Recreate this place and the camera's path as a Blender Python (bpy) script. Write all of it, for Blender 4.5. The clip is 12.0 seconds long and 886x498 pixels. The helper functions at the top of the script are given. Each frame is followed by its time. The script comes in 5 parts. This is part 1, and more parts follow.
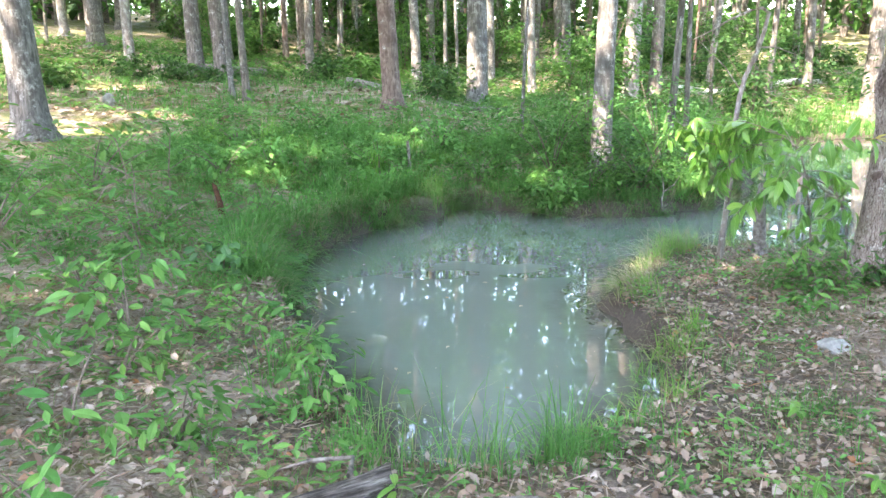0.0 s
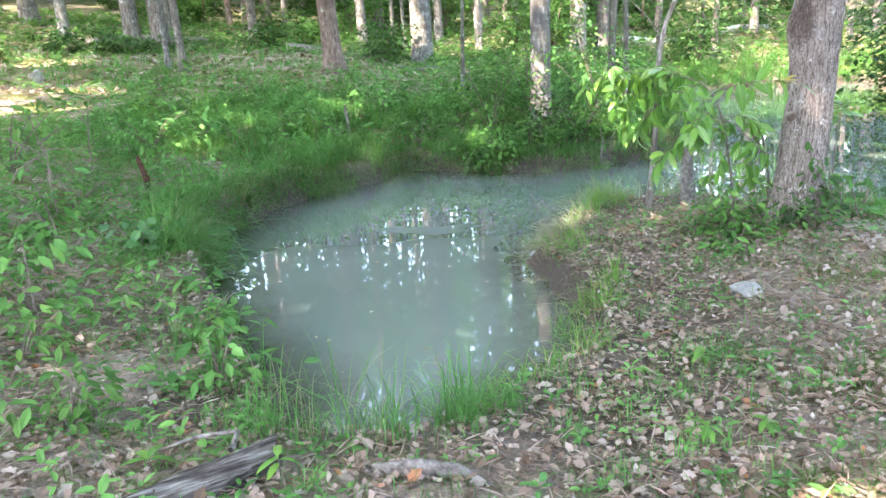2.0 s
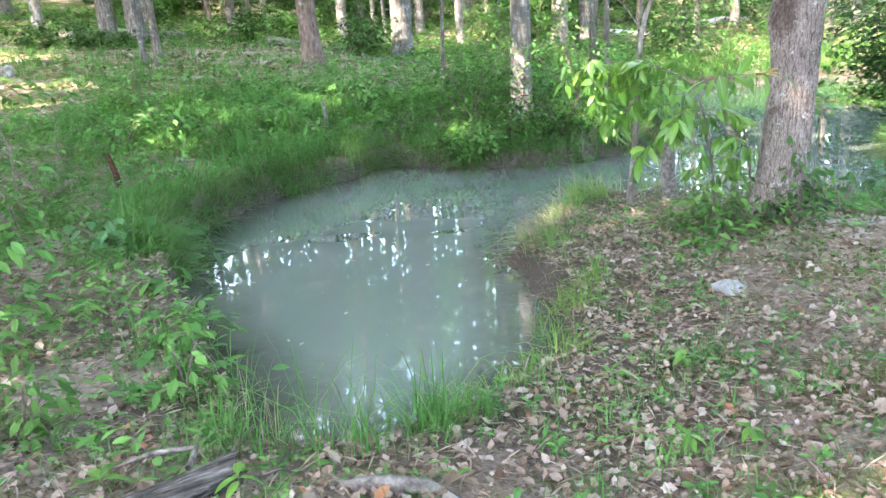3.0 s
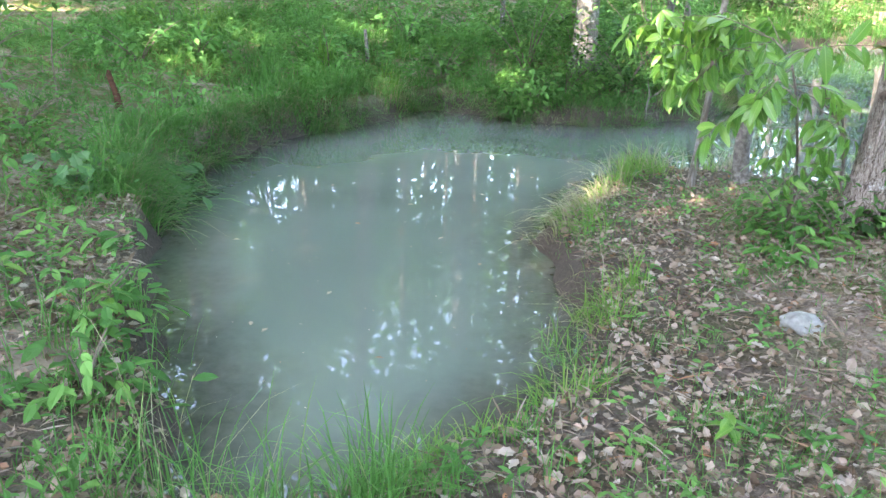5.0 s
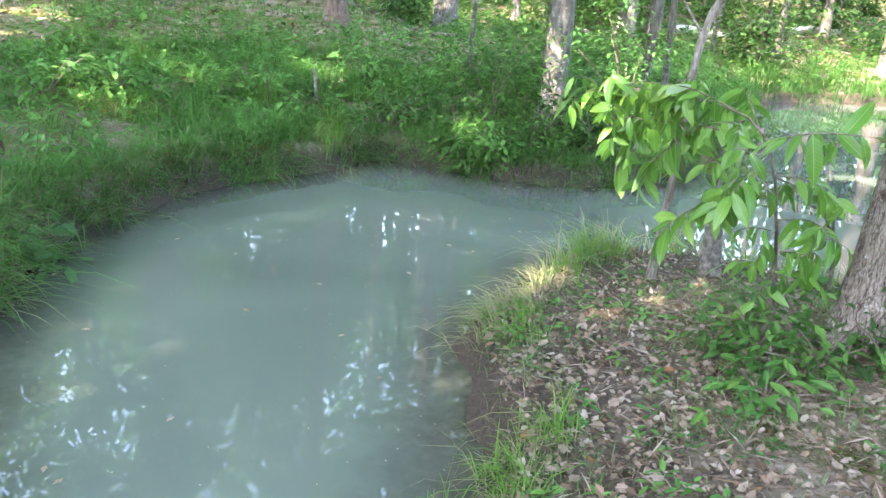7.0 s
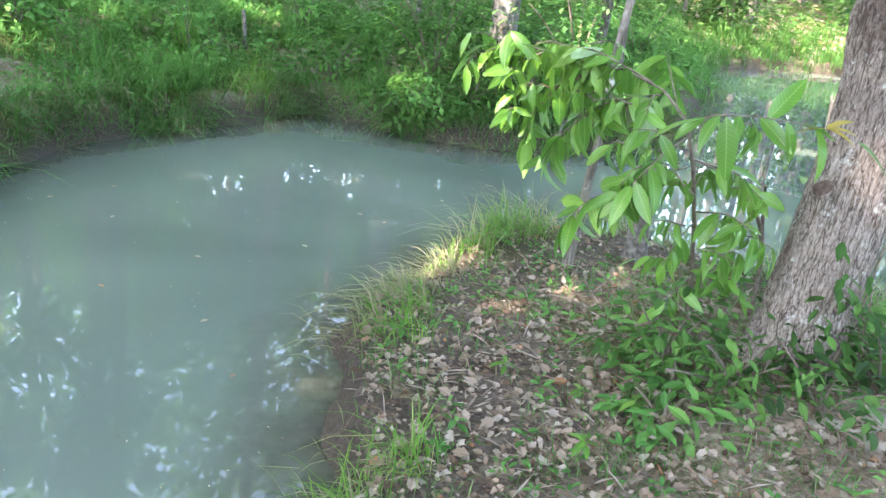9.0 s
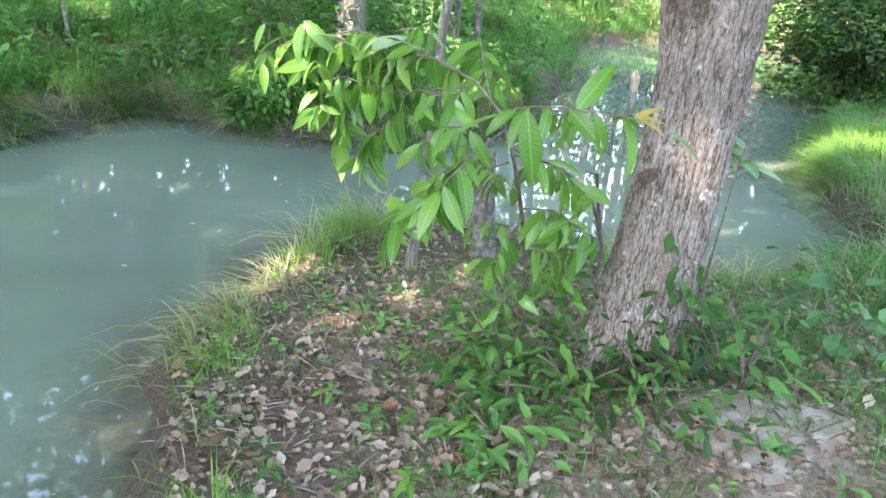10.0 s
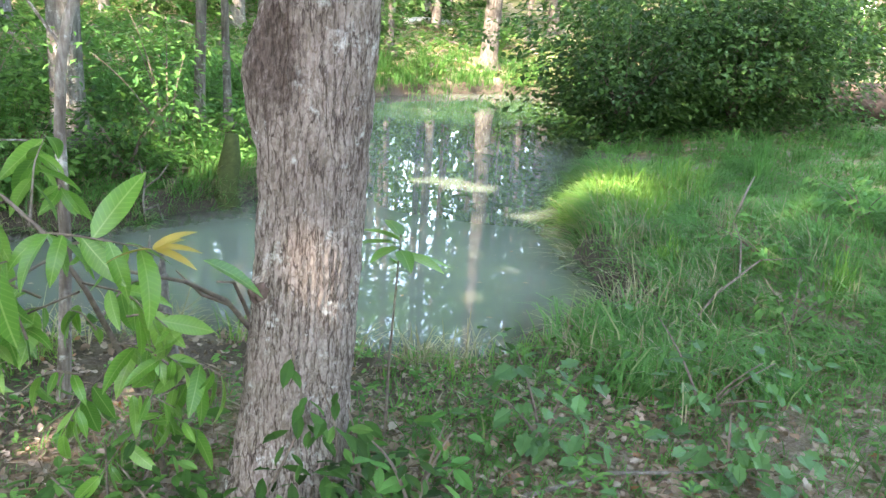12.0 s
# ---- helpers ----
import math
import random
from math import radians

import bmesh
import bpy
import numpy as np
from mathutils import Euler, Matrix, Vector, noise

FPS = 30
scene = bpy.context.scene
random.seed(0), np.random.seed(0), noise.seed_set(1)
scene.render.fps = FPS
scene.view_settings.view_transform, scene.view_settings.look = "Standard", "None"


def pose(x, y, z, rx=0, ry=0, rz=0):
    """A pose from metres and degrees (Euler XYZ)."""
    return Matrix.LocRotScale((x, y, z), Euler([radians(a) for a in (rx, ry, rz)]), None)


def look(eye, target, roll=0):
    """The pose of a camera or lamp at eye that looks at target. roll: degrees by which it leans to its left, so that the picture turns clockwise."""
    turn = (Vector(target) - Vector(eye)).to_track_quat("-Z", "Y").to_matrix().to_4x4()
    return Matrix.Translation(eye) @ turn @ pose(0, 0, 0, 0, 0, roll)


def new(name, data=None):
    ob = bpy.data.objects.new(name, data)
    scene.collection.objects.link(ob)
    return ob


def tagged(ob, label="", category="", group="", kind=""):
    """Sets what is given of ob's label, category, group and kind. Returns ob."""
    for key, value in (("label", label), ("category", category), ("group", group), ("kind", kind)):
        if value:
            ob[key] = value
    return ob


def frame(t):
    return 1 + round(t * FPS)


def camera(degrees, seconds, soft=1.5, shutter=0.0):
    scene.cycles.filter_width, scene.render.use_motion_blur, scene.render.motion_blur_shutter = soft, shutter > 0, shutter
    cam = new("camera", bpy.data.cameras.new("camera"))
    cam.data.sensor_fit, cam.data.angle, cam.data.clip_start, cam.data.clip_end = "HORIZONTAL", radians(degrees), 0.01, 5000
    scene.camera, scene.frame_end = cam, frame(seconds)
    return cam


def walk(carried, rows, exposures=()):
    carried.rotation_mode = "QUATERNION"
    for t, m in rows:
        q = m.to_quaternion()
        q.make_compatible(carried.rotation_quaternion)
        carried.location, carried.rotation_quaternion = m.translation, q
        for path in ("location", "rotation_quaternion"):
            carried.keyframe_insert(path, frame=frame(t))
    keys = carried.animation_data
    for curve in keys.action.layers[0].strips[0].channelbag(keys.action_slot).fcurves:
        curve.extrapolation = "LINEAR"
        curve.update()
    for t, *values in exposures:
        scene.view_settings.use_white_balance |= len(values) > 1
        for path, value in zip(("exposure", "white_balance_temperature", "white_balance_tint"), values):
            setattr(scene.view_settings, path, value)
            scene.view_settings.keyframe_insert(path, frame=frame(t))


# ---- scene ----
# The camera and its walk
cam = camera(58.9, 12.0, soft=1.5)
PATH = [
    (0, (-0.082, -0.451, 1.805), (-0.133, 1.896, 1.302), -0.5),
    (0.5, (-0.006, -0.413, 1.796), (-0.064, 1.914, 1.211), -2.4),
    (1, (0.094, -0.392, 1.788), (0.072, 1.936, 1.207), -2.6),
    (1.5, (0.164, -0.386, 1.783), (0.185, 1.937, 1.182), -2.5),
    (2, (0.244, -0.385, 1.775), (0.290, 1.934, 1.159), -3.0),
    (2.5, (0.287, -0.372, 1.775), (0.371, 1.946, 1.160), -3.6),
    (2.7, (0.296, -0.337, 1.768), (0.397, 1.979, 1.146), -3.3),
    (4.3, (0.418, 0.383, 1.802), (0.400, 2.684, 1.124), -1.4),
    (4.5, (0.478, 0.481, 1.776), (0.448, 2.784, 1.099), -1.0),
    (5, (0.599, 0.703, 1.736), (0.523, 2.960, 0.922), 1.3),
    (5.5, (0.684, 0.991, 1.714), (0.792, 3.241, 0.887), 3.4),
    (6, (0.725, 1.279, 1.711), (0.709, 3.538, 0.898), 2.4),
    (6.5, (0.896, 1.574, 1.744), (0.858, 3.858, 1.006), 3.6),
    (7, (1.013, 1.751, 1.794), (0.972, 4.040, 1.074), 3.8),
    (7.5, (1.092, 1.918, 1.825), (1.226, 4.214, 1.142), 5.3),
    (7.7, (1.104, 1.986, 1.840), (1.296, 4.280, 1.162), 6.1),
    (9.3, (1.495, 2.425, 1.782), (1.518, 4.644, 0.869), 6.2),
    (9.5, (1.531, 2.498, 1.798), (1.572, 4.706, 0.857), 5.0),
    (10, (1.730, 2.635, 1.814), (2.120, 4.840, 0.948), 5.5),
    (10.5, (1.926, 2.839, 1.848), (2.485, 5.018, 1.012), 4.2),
    (11, (2.117, 2.958, 1.868), (2.855, 5.094, 1.062), 3.5),
    (11.5, (2.369, 3.010, 1.898), (3.168, 5.150, 1.163), 6.3),
    (12, (2.538, 3.005, 1.920), (3.425, 5.126, 1.234), 3.9),
]
EXPOSURE = [(0, 4.46, 7400, 21), (9, 4.36, 7450, 19), (10.8, 4.34, 7600, 18), (12, 4.10, 7950, 18)]
walk(cam, [(t, look(eye, target, roll)) for t, eye, target, roll in PATH], EXPOSURE)

# Sky and sun
SUN_TO = Vector((-0.55, -0.42, 0.95)).normalized()
world = bpy.data.worlds.new("sky")
scene.world = world
world.use_nodes = True
sky = world.node_tree.nodes.new("ShaderNodeTexSky")
sky.sky_type, sky.sun_disc = "NISHITA", False
sky.sun_elevation = math.asin(SUN_TO.z)
sky.sun_rotation = math.atan2(SUN_TO.x, SUN_TO.y)
world.node_tree.nodes["Background"].inputs["Strength"].default_value = 0.15
world.node_tree.links.new(sky.outputs[0], world.node_tree.nodes["Background"].inputs["Color"])
sun = new("sun", bpy.data.lights.new("sun", "SUN"))
sun.data.energy, sun.data.angle, sun.data.color = 1.8, radians(0.53), (1.0, 0.95, 0.86)
sun.matrix_world = look(SUN_TO * 60, (0, 0, 0))

rng = np.random.default_rng(7)


# ---- materials ----
class Nodes:
    """A small builder for node materials."""

    def __init__(self, name, roughness=0.8, specular=0.3):
        self.mat = bpy.data.materials.new(name)
        self.mat.use_nodes = True
        self.tree = self.mat.node_tree
        self.bsdf = self.tree.nodes["Principled BSDF"]
        self.out = self.tree.nodes["Material Output"]
        self.bsdf.inputs["Roughness"].default_value = roughness
        self.bsdf.inputs["Specular IOR Level"].default_value = specular

    def add(self, kind, **sets):
        node = self.tree.nodes.new("ShaderNode" + kind)
        for key, value in sets.items():
            setattr(node, key, value)
        return node

    def link(self, a, b):
        self.tree.links.new(a, b)

    def coords(self, scale=(1, 1, 1)):
        m = self.add("Mapping")
        m.inputs["Scale"].default_value = scale
        self.link(self.add("TexCoord").outputs["Object"], m.inputs["Vector"])
        return m.outputs["Vector"]

    def noise(self, scale, detail=4, rough=0.55, at=None, distort=0.0):
        n = self.add("TexNoise")
        n.inputs["Scale"].default_value, n.inputs["Detail"].default_value = scale, detail
        n.inputs["Roughness"].default_value, n.inputs["Distortion"].default_value = rough, distort
        self.link(at or self.coords(), n.inputs["Vector"])
        return n.outputs["Fac"]

    def ramp(self, fac, stops):
        r = self.add("ValToRGB")
        e = r.color_ramp.elements
        while len(e) < len(stops):
            e.new(0.5)
        for k, (p, c) in zip(e, stops):
            k.position, k.color = p, (*c, 1) if len(c) == 3 else c
        self.link(fac, r.inputs["Fac"])
        return r.outputs["Color"]

    def mix(self, fac, a, b):
        m = self.add("Mix", data_type="RGBA")
        for value, socket in ((fac, m.inputs[0]), (a, m.inputs[6]), (b, m.inputs[7])):
            if isinstance(value, (int, float)):
                socket.default_value = value
            elif isinstance(value, tuple):
                socket.default_value = (*value, 1)
            else:
                self.link(value, socket)
        return m.outputs[2]

    def bump(self, height, strength=0.5, distance=0.01):
        b = self.add("Bump")
        b.inputs["Strength"].default_value, b.inputs["Distance"].default_value = strength, distance
        self.link(height, b.inputs["Height"])
        self.link(b.outputs["Normal"], self.bsdf.inputs["Normal"])
        return b.outputs["Normal"]

    def colour(self, socket):
        self.link(socket, self.bsdf.inputs["Base Color"])


def mask(lo, hi):
    return [(lo, (0, 0, 0)), (hi, (1, 1, 1))]


def ground_material():
    n = Nodes("forest_floor", 0.95, 0.15)
    fine, mid, big = n.noise(55, 6, 0.7), n.noise(9, 5, 0.6), n.noise(0.8, 4, 0.6)
    litter = n.ramp(fine, [(0.30, (0.15, 0.11, 0.085)), (0.5, (0.29, 0.225, 0.18)), (0.68, (0.45, 0.37, 0.31))])
    soil = n.ramp(mid, [(0.3, (0.20, 0.16, 0.125)), (0.7, (0.40, 0.34, 0.28))])
    moss = n.ramp(fine, [(0.3, (0.05, 0.07, 0.015)), (0.7, (0.17, 0.20, 0.05))])
    col = n.mix(n.ramp(mid, mask(0.52, 0.66)), litter, soil)
    # moss lies in cushions, and more of it on the damp far bank
    apart = n.add("SeparateXYZ")
    n.link(n.coords(), apart.inputs[0])
    damp, cushion = n.add("MapRange"), n.add("Math", operation="ADD")
    for socket, value in zip(("From Min", "From Max", "To Min", "To Max"), (5.0, 8.0, 0.0, 0.09)):
        damp.inputs[socket].default_value = value
    n.link(apart.outputs[1], damp.inputs["Value"])
    n.link(damp.outputs[0], cushion.inputs[0])
    n.link(n.noise(1.9, 5, 0.65, distort=0.6), cushion.inputs[1])
    col = n.mix(n.ramp(cushion.outputs[0], mask(0.50, 0.62)), col, moss)
    col = n.mix(n.ramp(big, mask(0.35, 0.75)), col, n.mix(0.5, col, litter))
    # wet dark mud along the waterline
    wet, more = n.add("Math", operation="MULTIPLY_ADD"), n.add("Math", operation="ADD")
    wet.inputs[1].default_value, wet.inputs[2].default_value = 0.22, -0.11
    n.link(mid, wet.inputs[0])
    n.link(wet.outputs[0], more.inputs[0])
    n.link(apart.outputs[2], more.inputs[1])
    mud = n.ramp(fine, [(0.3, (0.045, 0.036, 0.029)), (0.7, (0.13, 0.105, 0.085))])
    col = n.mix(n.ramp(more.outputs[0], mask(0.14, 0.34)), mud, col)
    n.colour(col)
    n.bump(fine, 0.8, 0.03)
    return n.mat


def leaf_material(name, stops, translucent=0.35, rough=0.45, spec=0.35, single=False, lush=0.5):
    """Leaves that differ one from another and from place to place. single: each leaf is an object of its own."""
    n = Nodes(name, rough, spec)
    pick = n.add("ObjectInfo").outputs["Random"] if single else n.add("NewGeometry").outputs["Random Per Island"]
    col = n.ramp(pick, stops)
    col = n.mix(n.ramp(n.noise(30, 3), [(0.3, (0.0, 0.0, 0.0)), (0.75, (0.5, 0.5, 0.5))]), col, n.mix(0.45, col, (0.02, 0.03, 0.01)))
    deep = n.ramp(n.noise(2.6, 4, 0.6), mask(0.44, 0.60))
    col = n.mix(deep, col, n.mix(0.42 if lush else 0.12, col, tuple(0.45 * c for c in stops[0][1])))
    fresh = n.ramp(n.noise(1.3, 3, 0.6, n.coords((1, 1, 0.5))), mask(0.50, 0.66))
    col = n.mix(fresh, col, n.mix(lush, col, tuple(1.1 * c for c in stops[-2 if len(stops) > 3 else -1][1])))
    if single:
        # a pale midrib and slanting side veins
        apart, across = n.add("SeparateXYZ"), n.add("Math", operation="ABSOLUTE")
        n.link(n.coords(), apart.inputs[0])
        n.link(apart.outputs[0], across.inputs[0])
        slant, wave = n.add("Math", operation="MULTIPLY_ADD"), n.add("Math", operation="MULTIPLY")
        slant.inputs[1].default_value, wave.inputs[1].default_value = -0.7, 420.0
        n.link(across.outputs[0], slant.inputs[0])
        n.link(apart.outputs[1], slant.inputs[2])
        n.link(slant.outputs[0], wave.inputs[0])
        rib = n.add("Math", operation="SINE")
        n.link(wave.outputs[0], rib.inputs[0])
        veins = n.ramp(rib.outputs[0], mask(0.55, 1.0))
        col = n.mix(veins, n.mix(0.22, col, stops[0][1]), n.mix(0.25, col, stops[-1][1]))
        scaled = n.add("Math", operation="MULTIPLY")
        scaled.inputs[1].default_value = 100.0
        n.link(across.outputs[0], scaled.inputs[0])
        col = n.mix(n.ramp(scaled.outputs[0], mask(0.12, 0.26)), n.mix(0.6, col, (0.34, 0.48, 0.16)), col)
        n.bump(n.mix(0.6, veins, n.noise(60, 3)), 0.35, 0.002)
    n.colour(col)
    tr = n.add("BsdfTranslucent")
    n.link(n.mix(0.45, col, (0.19, 0.42, 0.10)), tr.inputs["Color"])
    ms = n.add("MixShader")
    ms.inputs[0].default_value = translucent
    n.link(n.bsdf.outputs[0], ms.inputs[1])
    n.link(tr.outputs[0], ms.inputs[2])
    n.link(ms.outputs[0], n.out.inputs["Surface"])
    return n.mat


def bark_material(name, dark, light, lichen=0.4, stretch=0.16, scale=26, blotch=(0.55, 0.55, 0.50), depth=0.02):
    n = Nodes(name, 0.92, 0.15)
    at = n.coords((1, 1, stretch))
    furrow = n.noise(scale, 5, 0.65, at, 0.4)
    col = n.ramp(furrow, [(0.36, dark), (0.52, tuple((a + b) / 2 for a, b in zip(dark, light))), (0.66, light)])
    patch = n.ramp(n.noise(7.5, 6, 0.75), mask(0.68 - 0.3 * lichen, 0.76 - 0.3 * lichen))
    col = n.mix(patch, col, n.mix(n.ramp(n.noise(40, 3), mask(0.35, 0.6)), col, blotch))
    stain = n.ramp(n.noise(3.4, 5, 0.7), mask(0.46, 0.60))
    col = n.mix(stain, col, n.mix(0.7, col, dark))
    n.colour(col)
    n.bump(furrow, 1.0, depth)
    return n.mat


def plain_material(name, stops, scale=20, rough=0.85, bump=0.4, distance=0.01, stretch=(1, 1, 1), spec=0.2):
    n = Nodes(name, rough, spec)
    v = n.noise(scale, 5, 0.65, n.coords(stretch))
    n.colour(n.ramp(v, stops))
    n.bump(v, bump, distance)
    return n.mat


def water_material():
    n = Nodes("milky_water", 0.0, 0.85)
    n.bsdf.inputs["IOR"].default_value = 1.33
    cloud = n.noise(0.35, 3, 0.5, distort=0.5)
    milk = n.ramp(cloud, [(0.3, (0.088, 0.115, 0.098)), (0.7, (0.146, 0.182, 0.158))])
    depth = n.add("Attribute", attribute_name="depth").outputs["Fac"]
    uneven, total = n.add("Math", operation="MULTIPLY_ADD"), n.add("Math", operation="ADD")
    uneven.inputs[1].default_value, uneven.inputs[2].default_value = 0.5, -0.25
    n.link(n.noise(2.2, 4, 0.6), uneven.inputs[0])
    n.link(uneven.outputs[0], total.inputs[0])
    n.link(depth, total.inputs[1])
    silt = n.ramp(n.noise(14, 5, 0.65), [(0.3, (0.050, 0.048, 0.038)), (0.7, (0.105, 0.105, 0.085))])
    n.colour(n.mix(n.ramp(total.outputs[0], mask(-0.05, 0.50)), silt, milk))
    n.bump(n.noise(3.0, 2, 0.5, n.coords((1, 1, 1))), 0.02, 0.02)
    return n.mat


M_GROUND, M_WATER = ground_material(), water_material()
M_GRASS = leaf_material("grass_blade", [(0.0, (0.045, 0.155, 0.04)), (0.5, (0.09, 0.275, 0.07)), (0.92, (0.15, 0.37, 0.10)), (1.0, (0.38, 0.36, 0.18))], 0.4, 0.6, 0.15)
M_RIM = leaf_material("pale_grass_blade", [(0.0, (0.08, 0.21, 0.04)), (0.5, (0.15, 0.34, 0.06)), (0.9, (0.23, 0.40, 0.08)), (1.0, (0.44, 0.42, 0.20))], 0.4, 0.6, 0.15)
M_DRY = leaf_material("dead_leaf", [(0.0, (0.12, 0.072, 0.052)), (0.3, (0.255, 0.175, 0.135)), (0.6, (0.345, 0.255, 0.205)), (0.85, (0.42, 0.335, 0.28)), (0.95, (0.48, 0.40, 0.345)), (1.0, (0.36, 0.15, 0.07))], 0.1, 0.8, 0.1, lush=0.0)
M_HERB = leaf_material("herb_leaf", [(0.0, (0.05, 0.16, 0.04)), (0.6, (0.095, 0.30, 0.08)), (1.0, (0.20, 0.43, 0.11))], 0.38, 0.55, 0.2)
M_SHRUB = leaf_material("shrub_leaf", [(0.0, (0.035, 0.10, 0.025)), (0.7, (0.07, 0.20, 0.045)), (1.0, (0.16, 0.34, 0.08))], 0.35, 0.55, 0.2)
# dark leaves of the bushes; in the wood also a stand-in for shade
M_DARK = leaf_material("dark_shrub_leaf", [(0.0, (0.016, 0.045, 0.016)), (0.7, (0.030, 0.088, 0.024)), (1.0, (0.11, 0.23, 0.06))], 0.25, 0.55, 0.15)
M_CANOPY = leaf_material("canopy_leaf", [(0.0, (0.07, 0.15, 0.03)), (1.0, (0.16, 0.31, 0.07))], 0.5)
M_BIGLEAF = leaf_material("sapling_leaf", [(0.0, (0.065, 0.20, 0.03)), (0.6, (0.14, 0.36, 0.045)), (1.0, (0.25, 0.45, 0.09))], 0.38, 0.30, 0.55, True)
M_STRAW = leaf_material("straw", [(0.0, (0.20, 0.18, 0.09)), (1.0, (0.42, 0.38, 0.23))], 0.2)
M_VINE = leaf_material("dull_green_vine_leaf", [(0.0, (0.045, 0.14, 0.05)), (1.0, (0.10, 0.25, 0.085))], 0.25)
M_YELLOW = leaf_material("young_yellow_leaf", [(0.0, (0.55, 0.40, 0.06)), (1.0, (0.62, 0.45, 0.14))], 0.4)
def furrowed_bark():
    """Narrow upright ridges parted by dark wavering cracks, with pale lichen."""
    n = Nodes("furrowed_oak_bark", 0.92, 0.15)

    def cracks(scale, stretch, width):
        v = n.noise(scale, 3, 0.55, n.coords((1, 1, stretch)), 0.25)
        less, size = n.add("Math", operation="SUBTRACT"), n.add("Math", operation="ABSOLUTE")
        less.inputs[1].default_value = 0.5
        n.link(v, less.inputs[0])
        n.link(less.outputs[0], size.inputs[0])
        return n.ramp(size.outputs[0], mask(0.0, width))

    deep, fine = cracks(36, 0.15, 0.035), cracks(58, 0.42, 0.06)
    grain = n.noise(85, 5, 0.7, n.coords((1, 1, 0.4)))
    plate = n.ramp(grain, [(0.3, (0.20, 0.16, 0.135)), (0.5, (0.32, 0.265, 0.23)), (0.7, (0.46, 0.40, 0.355))])
    col = n.mix(fine, n.mix(0.55, plate, (0.10, 0.075, 0.06)), plate)
    col = n.mix(deep, (0.075, 0.055, 0.045), col)
    lichen = n.ramp(n.noise(8, 6, 0.75), mask(0.55, 0.63))
    col = n.mix(lichen, col, n.mix(n.ramp(n.noise(60, 4), mask(0.45, 0.6)), col, (0.56, 0.55, 0.51)))
    col = n.mix(n.ramp(n.noise(2.2, 3), mask(0.50, 0.68)), col, n.mix(0.45, col, (0.12, 0.09, 0.075)))
    # rot round the old scar on the swelling
    place = n.add("Mapping", vector_type="TEXTURE")
    place.inputs["Location"].default_value, place.inputs["Scale"].default_value = (-0.105, -0.085, 1.40), (0.135, 0.115, 0.21)
    n.link(n.add("TexCoord").outputs["Object"], place.inputs["Vector"])
    span, ragged = n.add("VectorMath", operation="LENGTH"), n.add("Math", operation="MULTIPLY_ADD")
    n.link(place.outputs[0], span.inputs[0])
    ragged.inputs[1].default_value = 0.8
    n.link(n.noise(22, 5, 0.7), ragged.inputs[0])
    half = n.add("Math", operation="MULTIPLY")
    half.inputs[1].default_value = 0.4
    n.link(span.outputs["Value"], half.inputs[0])
    n.link(half.outputs[0], ragged.inputs[2])
    rot = n.ramp(grain, [(0.3, (0.03, 0.02, 0.016)), (0.7, (0.12, 0.085, 0.07))])
    col = n.mix(n.ramp(ragged.outputs[0], mask(0.60, 0.86)), n.mix(0.85, col, rot), col)
    n.colour(col)
    n.bump(n.mix(0.35, n.mix(0.4, deep, fine), grain), 0.9, 0.010)
    return n.mat


M_BIGBARK = furrowed_bark()
M_OAK = bark_material("grey_oak_bark", (0.085, 0.072, 0.062), (0.27, 0.24, 0.21), 0.45, blotch=(0.45, 0.45, 0.42))
M_GREY = bark_material("pale_grey_bark", (0.085, 0.078, 0.07), (0.26, 0.245, 0.225), 0.55, blotch=(0.42, 0.42, 0.39))
M_RED = bark_material("reddish_pine_bark", (0.11, 0.075, 0.06), (0.31, 0.235, 0.20), 0.3, 0.3, 18)
M_WHITE = bark_material("whitish_bark", (0.14, 0.12, 0.105), (0.37, 0.345, 0.31), 0.5, 0.3, 14)
M_TWIG = plain_material("twig_bark", [(0.3, (0.10, 0.075, 0.06)), (0.7, (0.26, 0.21, 0.17))], 30)
M_DEAD = plain_material("weathered_wood", [(0.32, (0.05, 0.043, 0.037)), (0.5, (0.17, 0.15, 0.13)), (0.7, (0.34, 0.315, 0.285))], 22, 0.85, 0.7, 0.012, (1, 1, 1))
M_BLEACHED = plain_material("bleached_wood", [(0.3, (0.36, 0.33, 0.29)), (0.7, (0.66, 0.63, 0.58))], 16)
M_ROT = plain_material("rotten_red_wood", [(0.3, (0.035, 0.015, 0.010)), (0.7, (0.12, 0.060, 0.035))], 24)
M_ROCK = plain_material("pale_stone", [(0.3, (0.16, 0.155, 0.14)), (0.5, (0.26, 0.255, 0.235)), (0.7, (0.38, 0.375, 0.345))], 14, 0.9, 0.5, 0.012)
M_MOSSY = plain_material("mossy_bark", [(0.3, (0.035, 0.045, 0.018)), (0.6, (0.065, 0.09, 0.028)), (0.8, (0.12, 0.12, 0.06))], 16)
M_SAND = plain_material("sandy_soil", [(0.3, (0.20, 0.165, 0.135)), (0.7, (0.39, 0.345, 0.295))], 12, 0.95, 0.6, 0.02)


